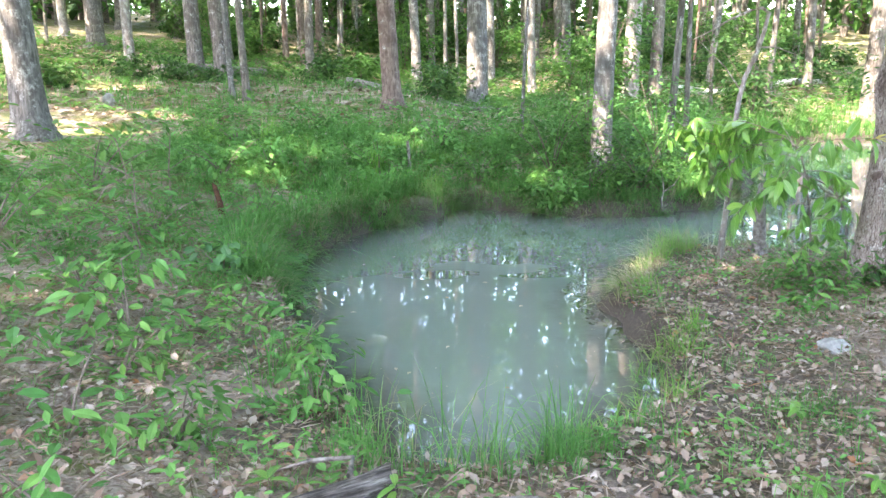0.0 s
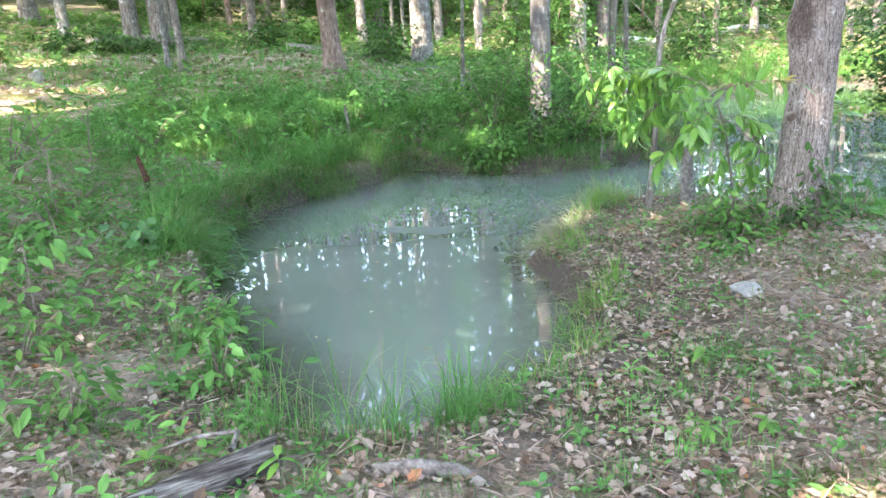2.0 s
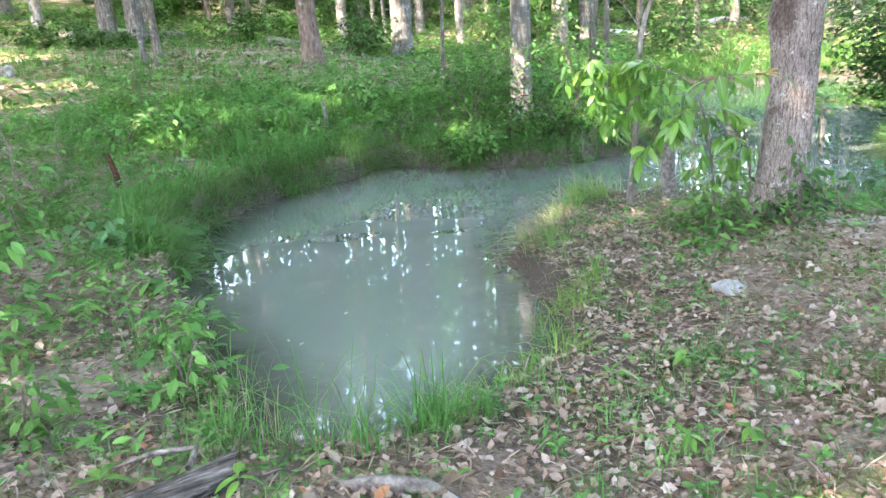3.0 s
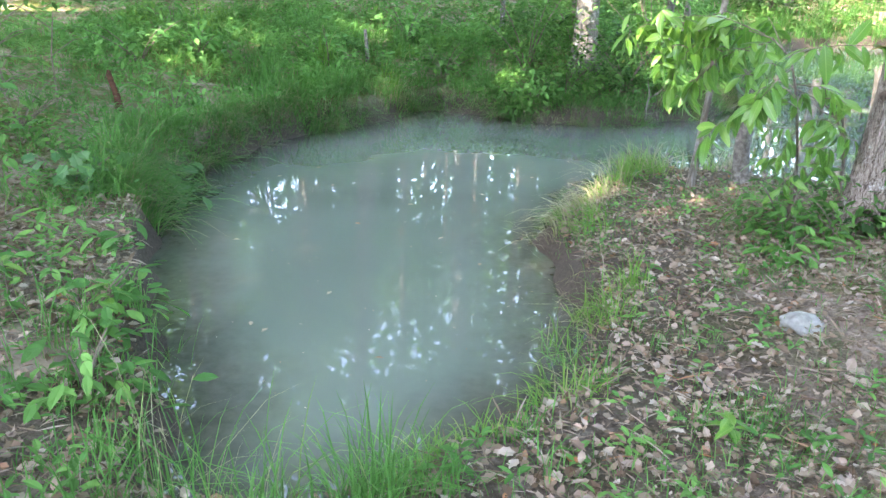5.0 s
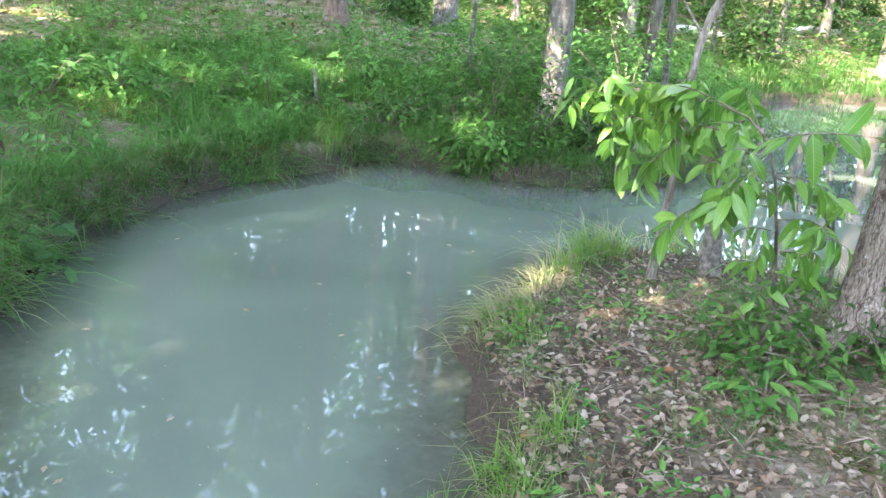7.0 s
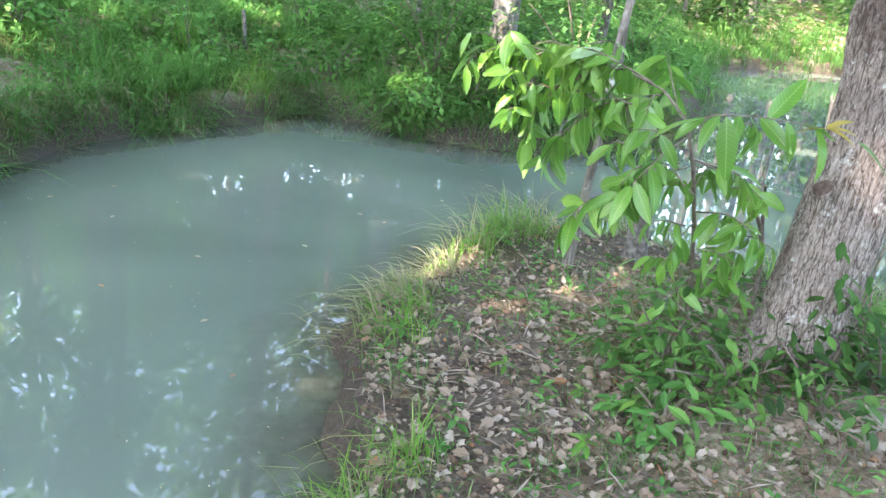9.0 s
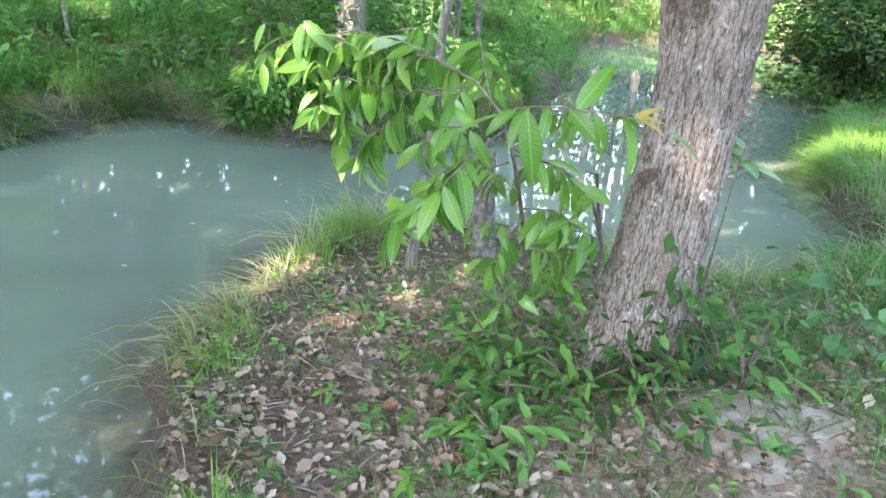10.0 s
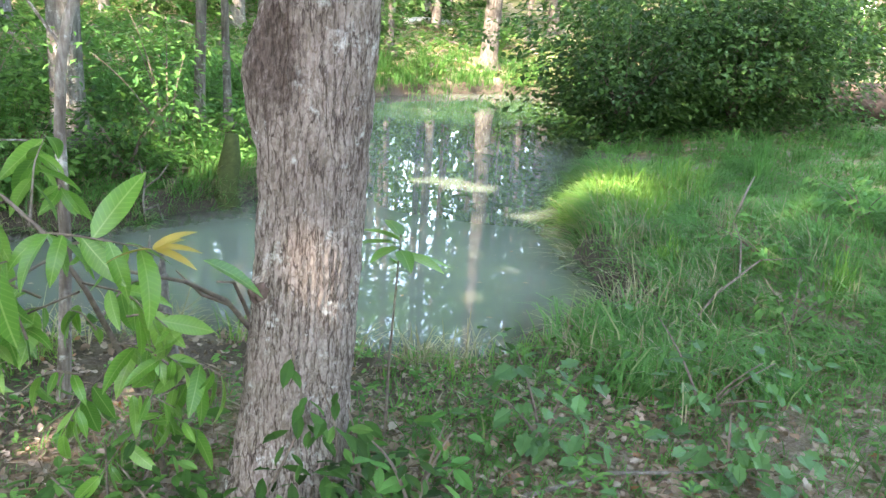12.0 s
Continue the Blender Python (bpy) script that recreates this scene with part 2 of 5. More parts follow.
# ---- lie of the land ----
POND = np.array([
    (-0.30, 2.82), (-0.48, 3.36), (-0.79, 3.96), (-1.18, 4.86), (-1.49, 5.70), (-1.75, 6.72), (-1.63, 7.74),
    (-1.44, 8.58), (-0.98, 9.19), (-0.48, 9.84), (0.06, 10.62), (0.66, 10.56), (1.14, 10.03), (1.94, 9.89),
    (2.64, 10.03), (3.36, 10.46), (4.02, 11.28), (4.80, 12.60), (6.12, 16.20), (6.84, 19.20), (8.16, 20.88),
    (10.08, 21.72), (12.60, 22.20), (13.68, 20.40), (13.20, 18.36), (11.16, 15.60), (9.60, 13.80), (8.28, 12.12),
    (7.44, 10.80), (6.78, 9.72), (6.06, 8.52), (5.88, 7.62), (4.86, 6.86), (4.30, 6.64), (3.78, 6.77),
    (3.36, 7.08), (3.06, 7.38), (2.52, 7.46), (1.98, 7.32), (1.50, 6.78), (1.20, 6.12), (1.08, 5.70),
    (1.13, 4.92), (1.18, 4.38), (0.98, 3.78), (0.62, 3.19), (0.24, 2.90)])


def pond_distance(x, y):
    """Metres to the shore, minus inside the pond."""
    x, y = np.asarray(x, float), np.asarray(y, float)
    best, inside = np.full(x.shape, 1e9), np.zeros(x.shape, bool)
    for (ax, ay), (bx, by) in zip(POND, np.roll(POND, -1, axis=0)):
        ex, ey = bx - ax, by - ay
        t = np.clip(((x - ax) * ex + (y - ay) * ey) / (ex * ex + ey * ey), 0, 1)
        best = np.minimum(best, np.hypot(x - ax - t * ex, y - ay - t * ey))
        crosses = (ay > y) != (by > y)
        inside ^= crosses & (x < ex * (y - ay) / (ey if ey else 1e-9) + ax)
    return np.where(inside, -best, best)


def smooth(a, b, v):
    t = np.clip((v - a) / (b - a), 0, 1)
    return t * t * (3 - 2 * t)


def waves(x, y):
    """Gentle unevenness of the ground, about -1 to 1."""
    return (np.sin(1.7 * x + 0.6 * y + 1) + np.sin(-0.9 * x + 1.9 * y + 2) + np.sin(3.1 * x - 1.3 * y) * 0.6
            + np.sin(2.3 * x + 3.7 * y + 4) * 0.5 + np.sin(6.1 * x + 1.1 * y) * 0.2 + np.sin(5.3 * y - 2.2 * x) * 0.2) / 3.5


def ground_height(x, y, d=None):
    x, y = np.asarray(x, float), np.asarray(y, float)
    if d is None:
        d = pond_distance(x, y)
    e = d + 0.06 * np.sin(4.2 * x + 1.7 * y) + 0.045 * np.sin(7.5 * y - 3.3 * x)
    bank = (0.18 + 0.17 * smooth(0.36, 2.2, d) + 0.12 * smooth(1.2, -1.2, x) * smooth(3.0, 6.0, y)
            + 0.12 * smooth(2.9, 1.9, y) * smooth(1.2, 0.24, x))
    hill = smooth(0.0, 4.8, y - 0.9 * x - 6)
    far = np.maximum(d, 0)
    rise = hill * ((0.115 + 0.04 * smooth(0, 3.6, x)) * np.minimum(far, 10.8) + 0.075 * np.clip(far - 10.8, 0, 6) + 0.14 * np.clip(far - 16.8, 0, 34)) + (1 - hill) * 0.012 * np.minimum(far, 36)
    top = bank + rise + 0.054 * waves(x / 1.2, y / 1.2) * smooth(0.12, 1.0, d) + 0.12 * waves(x * 0.18, y * 0.18) * smooth(3.6, 14, d)
    return np.where(e > 0, -0.07 + (top + 0.07) * smooth(-0.06, 0.25, e), -0.07 - 0.6 * smooth(0, 1.0, -e))


# ---- mesh tools ----
def mesh_object(name, verts, faces, material, parent=None, label="", soft=True):
    data = bpy.data.meshes.new(name)
    data.from_pydata(np.asarray(verts, float), [], faces)
    if soft:
        data.shade_smooth()
    data.materials.append(material)
    ob = new(name, data)
    if parent:
        ob.parent = parent
    return tagged(ob, label)


def thing(name, at, label, category, group="", kind=""):
    ob = new(name)
    ob.location = at
    return tagged(ob, label, category, group, kind)


def tube(points, radii, sides=8, twist=0.0, rough=0.0):
    """A tapered tube along points, closed at its far end."""
    p, r = np.asarray(points, float), np.asarray(radii, float)
    t = np.gradient(p, axis=0)
    t /= np.linalg.norm(t, axis=1, keepdims=True) + 1e-9
    ref = np.array((1.0, 0, 0)) if abs(t[0, 2]) > 0.6 else np.array((0, 0, 1.0))
    u = np.cross(t, ref)
    u /= np.linalg.norm(u, axis=1, keepdims=True) + 1e-9
    v = np.cross(t, u)
    a = np.arange(sides) / sides * 2 * np.pi
    wob = 1 + rough * (np.sin(3 * a[None, :] + 2.1 * np.arange(len(p))[:, None] * 0.3) + np.sin(5 * a[None, :] + 1.7 * np.arange(len(p))[:, None] * 0.5)) / 2
    rr = r[:, None] * wob
    ring = p[:, None, :] + rr[..., None] * (np.cos(a)[None, :, None] * u[:, None, :] + np.sin(a)[None, :, None] * v[:, None, :])
    verts = np.vstack([ring.reshape(-1, 3), p[-1:] + t[-1:] * r[-1] * 0.4])
    n, faces = len(p), []
    for i in range(n - 1):
        for j in range(sides):
            k = (j + 1) % sides
            faces.append((i * sides + j, i * sides + k, (i + 1) * sides + k, (i + 1) * sides + j))
    last = len(verts) - 1
    for j in range(sides):
        faces.append(((n - 1) * sides + j, (n - 1) * sides + (j + 1) % sides, last, last))
    return verts, [f if f[2] != f[3] else f[:3] for f in faces]


def join(pieces):
    verts, faces, base = [], [], 0
    for v, f in pieces:
        verts.append(np.asarray(v, float))
        faces += [tuple(int(i) + base for i in q) for q in f]
        base += len(v)
    return np.vstack(verts).tolist(), faces


def turns(yaw, pitch, roll):
    """Rotation matrices Rz(yaw) Rx(pitch) Ry(roll), one a row."""
    cy, sy, cp, sp, cr, sr = np.cos(yaw), np.sin(yaw), np.cos(pitch), np.sin(pitch), np.cos(roll), np.sin(roll)
    o, i = np.zeros_like(cy), np.ones_like(cy)
    rz = np.stack([cy, -sy, o, sy, cy, o, o, o, i], -1).reshape(-1, 3, 3)
    rx = np.stack([i, o, o, o, cp, -sp, o, sp, cp], -1).reshape(-1, 3, 3)
    ry = np.stack([cr, o, sr, o, i, o, -sr, o, cr], -1).reshape(-1, 3, 3)
    return rz @ rx @ ry


def scatter(shape, tris, pos, yaw, pitch, roll, size):
    """Copies of one small shape joined into vertices and triangles."""
    shape, tris, pos = np.asarray(shape, float), np.asarray(tris), np.asarray(pos, float)
    n = len(pos)
    size = np.broadcast_to(np.asarray(size, float), (n,))
    v = np.einsum("nij,kj->nki", turns(yaw, pitch, roll), shape) * size[:, None, None] + pos[:, None, :]
    f = tris[None] + (np.arange(n) * len(shape))[:, None, None]
    return v.reshape(-1, 3), f.reshape(-1, 3)


# leaf outlines of length 1 along y, base at the origin
CARD = [(0, 0, 0), (0.26, 0.5, 0.06), (0, 1, -0.05), (-0.26, 0.5, 0.06)], [(0, 1, 2), (0, 2, 3)]
OVAL = ([(0, 0, 0), (0.16, 0.25, 0.035), (0.21, 0.5, 0.05), (0.13, 0.8, 0.02), (0, 1, -0.08), (-0.13, 0.8, 0.02), (-0.21, 0.5, 0.05), (-0.16, 0.25, 0.035), (0, 0.5, 0.0)],
        [(0, 1, 8), (1, 2, 8), (2, 3, 8), (3, 4, 8), (4, 5, 8), (5, 6, 8), (6, 7, 8), (7, 0, 8)])
LOBED = ([(0, 0, 0), (0.12, 0.22, 0.05), (0.30, 0.28, 0.08), (0.25, 0.46, 0.04), (0.32, 0.60, 0.06), (0.18, 0.78, 0.02), (0, 1.0, -0.06),
          (-0.18, 0.78, 0.02), (-0.32, 0.60, 0.06), (-0.25, 0.46, 0.04), (-0.30, 0.28, 0.08), (-0.12, 0.22, 0.05), (0, 0.5, -0.02)],
         [(i, (i + 1) % 12, 12) for i in range(12)])


def at_ground(x, y):
    return float(ground_height(np.array([x]), np.array([y]))[0])


def on(x, y, up=0.0):
    return (x, y, at_ground(x, y) + up)


# ---- ground and water ----
def axis(lo, hi, near_lo, near_hi, fine):
    """Coordinates that are close together in the middle and widen outwards."""
    mid = np.arange(near_lo, near_hi, fine)
    grow = lambda reach: np.cumsum(np.minimum(fine * 1.14 ** np.arange(1, 200), 40))
    right = near_hi + grow(0)
    left = near_lo - grow(0)
    return np.concatenate([[lo], left[left > lo][::-1], mid, right[right < hi], [hi]])


gx, gy = axis(-900, 900, -4.5, 9.0, 0.066), axis(-900, 900, 0.0, 13.5, 0.066)
GX, GY = np.meshgrid(gx, gy)
GZ = ground_height(GX, GY) + rng.normal(0, 0.006, GX.shape)
idx = np.arange(GX.size).reshape(GX.shape)
quads = np.stack([idx[:-1, :-1], idx[:-1, 1:], idx[1:, 1:], idx[1:, :-1]], -1).reshape(-1, 4)
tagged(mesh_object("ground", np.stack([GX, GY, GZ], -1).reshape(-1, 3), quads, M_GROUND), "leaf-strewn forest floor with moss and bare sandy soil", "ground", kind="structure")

wx, wy = np.meshgrid(np.linspace(-4, 16, 161), np.linspace(2, 24, 177))
idx = np.arange(wx.size).reshape(wx.shape)
quads = np.stack([idx[:-1, :-1], idx[:-1, 1:], idx[1:, 1:], idx[1:, :-1]], -1).reshape(-1, 4)
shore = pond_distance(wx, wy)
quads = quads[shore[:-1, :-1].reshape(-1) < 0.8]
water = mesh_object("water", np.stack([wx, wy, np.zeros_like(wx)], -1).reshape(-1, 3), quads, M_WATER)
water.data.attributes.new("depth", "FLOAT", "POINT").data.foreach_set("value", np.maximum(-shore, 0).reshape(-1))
tagged(water, "still milky turquoise pond water", "water", kind="structure")

# ---- trees ----
SUN_SPOTS = [  # x, y, z and radius of the places that the sun reaches through gaps in the crowns
    (-9.4, 19.1, 1.9, 0.8), (-8.0, 18.2, 1.8, 0.9), (-9.8, 24.0, 2.2, 0.6), (-5.6, 13.9, 1.25, 0.6), (-6.3, 13.4, 1.25, 0.4), (-5.5, 11.7, 1.05, 0.6), (-6.4, 12.2, 1.1, 0.5),
    (2.0, 11.3, 1.1, 0.40), (2.9, 11.6, 1.2, 0.6), (7.3, 10.0, 0.3, 0.6), (6.5, 9.95, 0.0, 0.35), (6.2, 11.5, 0.0, 0.40), (6.1, 12.4, 0.0, 0.3), (1.5, 6.6, 0.2, 0.40),
    (1.6, 1.8, 0.3, 0.35), (5.4, 25.7, 1.9, 0.8), (3.2, 36.0, 3.0, 1.0), (6.4, 22.6, 0.7, 0.5), (0.22, 6.05, 0.0, 0.12), (0.4, 20.5, 1.6, 0.5), (1.8, 5.6, 1.35, 0.28), (2.1, 5.0, 1.2, 0.18), (-1.9, 3.4, 0.5, 0.20), (-2.6, 9.4, 0.9, 0.4), (1.0, 10.6, 0.6, 0.4), (2.86, 5.05, 1.35, 0.20), (3.0, 11.0, 0.9, 0.5), (3.1, 11.0, 1.5, 0.4), (1.75, 5.7, 1.35, 0.25), (-1.0, 12.6, 0.9, 0.5), (-2.2, 11.0, 0.8, 0.35), (-0.4, 9.9, 0.5, 0.3), (2.15, 2.65, 0.3, 0.16), (2.7, 3.0, 0.3, 0.14), (1.9, 2.1, 0.3, 0.12), (6.3, 11.3, 0.0, 0.35), (5.9, 11.8, 0.0, 0.25)]


def keep_gaps(pos):
    """True for leaves that do not stand between the sun and the sunlit spots."""
    keep = np.ones(len(pos), bool)
    s = np.array(SUN_TO)
    for x, y, z, r in SUN_SPOTS:
        q = pos - np.array((x, y, z))
        along = q @ s
        off = np.linalg.norm(q - along[:, None] * s, axis=1)
        keep &= (off > r) | (along < 1.5)
    return keep


def trunk_line(height, lean, wobble, seed, steps=14):
    r = random.Random(seed)
    z = np.concatenate([[-0.15, 0.0, 0.12, 0.35], np.linspace(0.8, height, steps)])
    az, ph = r.uniform(0, 6.28), r.uniform(0, 6.28)
    x = lean[0] * z + wobble * np.sin(z * 0.5 + ph) * np.cos(az) * np.minimum(z, 3) / 3
    y = lean[1] * z + wobble * np.sin(z * 0.4 + ph) * np.sin(az) * np.minimum(z, 3) / 3
    return np.stack([x, y, z], -1)


def crown_leaves(centre, radius, count, size, shape=CARD, flat=0.5, loose=0.12):
    c = rng.normal(size=(max(count // 40, 4), 3))
    c *= (rng.random((len(c), 1)) ** 0.4) / np.linalg.norm(c, axis=1, keepdims=True) * np.array((radius, radius, radius * 0.75))
    pick = rng.integers(0, len(c), count)
    pos = np.asarray(centre) + c[pick] + rng.normal(size=(count, 3)) * np.array((1, 1, 0.65)) * loose * radius
    pos = pos[keep_gaps(pos)]
    n = len(pos)
    return scatter(*shape, pos, rng.uniform(0, 6.28, n), rng.normal(-0.3, flat, n), rng.normal(0, flat, n), size * rng.uniform(0.6, 1.3, n))


def tree(x, y, width, height, bark, label, lean=(0, 0), seed=0, limbs=5, leaves=560, wobble=0.06, sides=14, crown_at=0.62, leaf=0.45, group="trees of the wood"):
    """A standing tree: trunk, limbs and crown."""
    root = thing("tree", (x, y, at_ground(x, y)), label, "tree", group)
    r = random.Random(seed)
    line = trunk_line(height, lean, wobble, seed)
    z = line[:, 2]
    rad = width / 2 * (np.clip(1 - 0.75 * z / height, 0.12, 1) + 0.55 * np.exp(-np.maximum(z, 0) / 0.16))
    mesh_object("trunk", *tube(line, rad, sides, rough=0.10), bark, root)
    for k in range(limbs):
        h = height * r.uniform(crown_at * 0.75, 0.95)
        i = int(np.argmin(np.abs(z - h)))
        a, reach = r.uniform(0, 6.28), height * r.uniform(0.12, 0.24)
        s = np.linspace(0, 1, 6)
        pts = line[i] + np.stack([np.cos(a) * reach * s, np.sin(a) * reach * s, reach * (0.5 * s + 0.2 * s * s)], -1)
        mesh_object("limb", *tube(pts, rad[i] * np.linspace(0.5, 0.08, 6), 6), bark, root)
    if leaves:
        top = line[int(np.argmin(np.abs(z - height * 0.85)))]
        v, f = crown_leaves(np.array((x, y, root.location.z)) + top - np.array((0, 0, height * (0.05 if crown_at > 0.5 else 0.2))), height * (0.27 if crown_at > 0.5 else 0.32), leaves, leaf, loose=0.21 if leaves > 4000 else 0.12)
        v = v - np.array((x, y, root.location.z))
        mesh_object("crown", v, f, M_CANOPY, root, soft=False)
    return root


TREES = [  # x, y, width, height, bark, lean, label
    (-6.22, 10.86, 0.48, 15, M_GREY, (-0.045, 0.0), "mottled grey hardwood tree with lichen at the clearing's edge"),
    (-7.61, 22.56, 0.46, 17, M_OAK, (-0.02, 0), "straight grey tree among the litter on the slope"),
    (-6.89, 22.68, 0.48, 17, M_OAK, (-0.03, 0), "grey tree leaning slightly on the slope"),
    (-4.68, 16.80, 0.17, 10, M_OAK, (-0.02, 0), "slender young tree on the slope"),
    (-5.10, 17.16, 0.12, 9, M_GREY, (-0.05, 0), "thin pale young tree on the slope"),
    (-1.52, 16.88, 0.41, 17, M_RED, (-0.05, 0), "reddish-barked pine above the grassy bank"),
    (0.38, 20.40, 0.55, 19, M_GREY, (0.012, 0), "stout smooth grey tree above the grassy bank"),
    (-5.16, 27.00, 0.31, 15, M_OAK, (0, 0), "slim dark tree back in the wood"),
    (3.00, 36.00, 0.60, 19, M_WHITE, (0.03, 0), "tree with pale sunlit bark deep in the wood"),
    (4.08, 31.20, 0.41, 16, M_GREY, (0, 0), "grey tree deep in the wood"),
    (2.05, 11.45, 0.31, 16, M_GREY, (0.02, 0), "pale blotched tree on the far bank by the water"),
    (5.44, 25.68, 0.55, 18, M_WHITE, (0.03, 0), "broad pale tree behind the far bank"),
    (6.34, 26.04, 0.43, 16, M_OAK, (0.0, 0), "dark grey tree behind the far bank"),
    (12.55, 28.92, 0.32, 15, M_OAK, (0.0, 0), "dark slim tree beyond the second pool"),
    (12.26, 23.88, 0.50, 18, M_OAK, (0.015, 0), "pale straight tree on the shore of the second pool"),
    (14.83, 26.52, 0.19, 12, M_OAK, (0.02, 0), "slim tree beyond the second pool"),
    (16.80, 28.44, 0.41, 16, M_OAK, (0.01, 0), "grey tree beyond the second pool"),
    (13.49, 32.40, 0.29, 15, M_OAK, (0.0, 0), "slim tree far beyond the second pool"),
    (-13.80, 30.00, 0.66, 18, M_OAK, (0.0, 0), "dark stout tree in the shaded wood"),
    (-15.36, 20.40, 0.48, 17, M_OAK, (-0.02, 0), "dark grey tree in the shaded wood"),
    (-10.32, 15.48, 0.41, 16, M_GREY, (-0.03, 0), "pale leaning tree at the clearing's edge"),
    (9.12, 29.40, 0.26, 14, M_GREY, (0.08, 0), "leaning pale tree behind the far bank"),
]
# unseen crowns of trees 5, 6 and 10 thickened to shade the second pool
for k, (x, y, w, h, bark, lean, label) in enumerate(TREES):
    tree(x, y, w, h, bark, label, lean, 40 + k, leaves={5: 2200, 6: 1500, 10: 3000}.get(k, 560))

# Trees out of view, added so that their dense crowns block sun and skylight
for k, (x, y) in enumerate(((-7.5, 0.5), (-5.2, -3.2), (-9.5, 3.8), (-3.2, -6.2), (-8.5, -5.0), (-11.5, -1.0), (0.5, -6.5), (-7.8, 6.2), (2.5, -3.4), (-2.6, -2.6), (4.5, -7.5), (-12, 6.0), (-13.5, 10.0), (-11.2, 12.6), (-15.5, 13.2), (-14.0, 16.5), (-4.4, 2.6), (-5.6, 4.9), (8.5, 0.2), (11.5, 2.2), (15.5, 4.6), (6.5, -3.0), (20.0, 6.0), (0.9, -1.9))):
    TREES.append((x, y))
    tree(x, y, 0.36, 17.5 + (k % 3), M_OAK, "tall unseen tree, added for the shade of its dense crown", (0.10, 0.08) if k in (16, 17, 23) else (0, 0), 400 + k, 5, 2400 if k in (8, 23) else 4200, leaf=0.40)

# the rest of the wood, on all sides of the pond
placed = [(t[0], t[1]) for t in TREES] + [(2.96, 5.2)]
r = random.Random(3)
tries = 0
while len(placed) < 185 and tries < 9000:
    tries += 1
    x, y = (r.uniform(-36, 42), r.uniform(-16, 54)) if len(placed) < 90 else (r.uniform(-30, 34), r.uniform(23, 54))
    if float(pond_distance(np.array([x]), np.array([y]))[0]) < 2.2 or min(math.hypot(x - a, y - b) for a, b in placed) < (2.4 if len(placed) < 90 else 1.3):
        continue
    if -6.5 < x < 5.4 and -3 < y < 23 or (4.8 < x < 14 and -2 < y < 19):
        continue
    placed.append((x, y))
    near = math.hypot(x - 2, y - 7) < 24
    w = r.choice((0.12, 0.16, 0.2, 0.26, 0.34, 0.42))
    tree(x, y, w, r.uniform(15, 20), r.choice((M_OAK, M_OAK, M_OAK, M_GREY, M_GREY, M_WHITE, M_RED)), "tree with straight bare trunk in the surrounding wood",
         (r.uniform(-0.04, 0.04), r.uniform(-0.03, 0.03)), tries, limbs=3, leaves=(800 if y > 12 else 300) if near else (1000 if x < -7 else 560), leaf=0.46 if near else 0.52, crown_at=0.62 if near else 0.45, sides=10)

# far belt of the wood
far_trunks, far_pos = [], []
for k in range(680):
    a, dist = r.uniform(0, 6.28), 40 + 42 * r.random() ** 1.3
    x, y = 2 + dist * math.cos(a), 12 + dist * math.sin(a)
    z = at_ground(x, y)
    far_trunks.append(tube([(x, y, z - 0.3), (x + r.uniform(-0.3, 0.3), y, z + 8), (x + r.uniform(-0.6, 0.6), y, z + 15)], [0.22, 0.16, 0.05], 6))
    far_pos += [(x + r.gauss(0, 2.6), y + r.gauss(0, 2.6), z + r.uniform(0.2, 7.5)) for _ in range(160)]
    far_pos += [(x + r.gauss(0, 1.3), y + r.gauss(0, 1.3), z + r.uniform(7, 17)) for _ in range(95 if x > 8 else 50)]
tagged(mesh_object("far_wood_trunks", *join(far_trunks), M_OAK), "grey trunks of the distant wood", "trees", kind="stuff")
far_pos = np.array(far_pos)
# two thirds take the dark leaf colour, standing in for the wood's shade
for material, pick, label in ((M_SHRUB, slice(0, None, 3), "green foliage of the distant wood"), (M_DARK, slice(1, None, 3), "distant wood foliage with shade put in its dark colour"), (M_DARK, slice(2, None, 3), "more distant wood foliage, its dark colour standing for shade")):
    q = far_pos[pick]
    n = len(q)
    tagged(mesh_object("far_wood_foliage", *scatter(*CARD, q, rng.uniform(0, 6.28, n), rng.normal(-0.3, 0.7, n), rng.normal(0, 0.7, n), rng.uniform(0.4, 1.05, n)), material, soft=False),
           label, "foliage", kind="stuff")


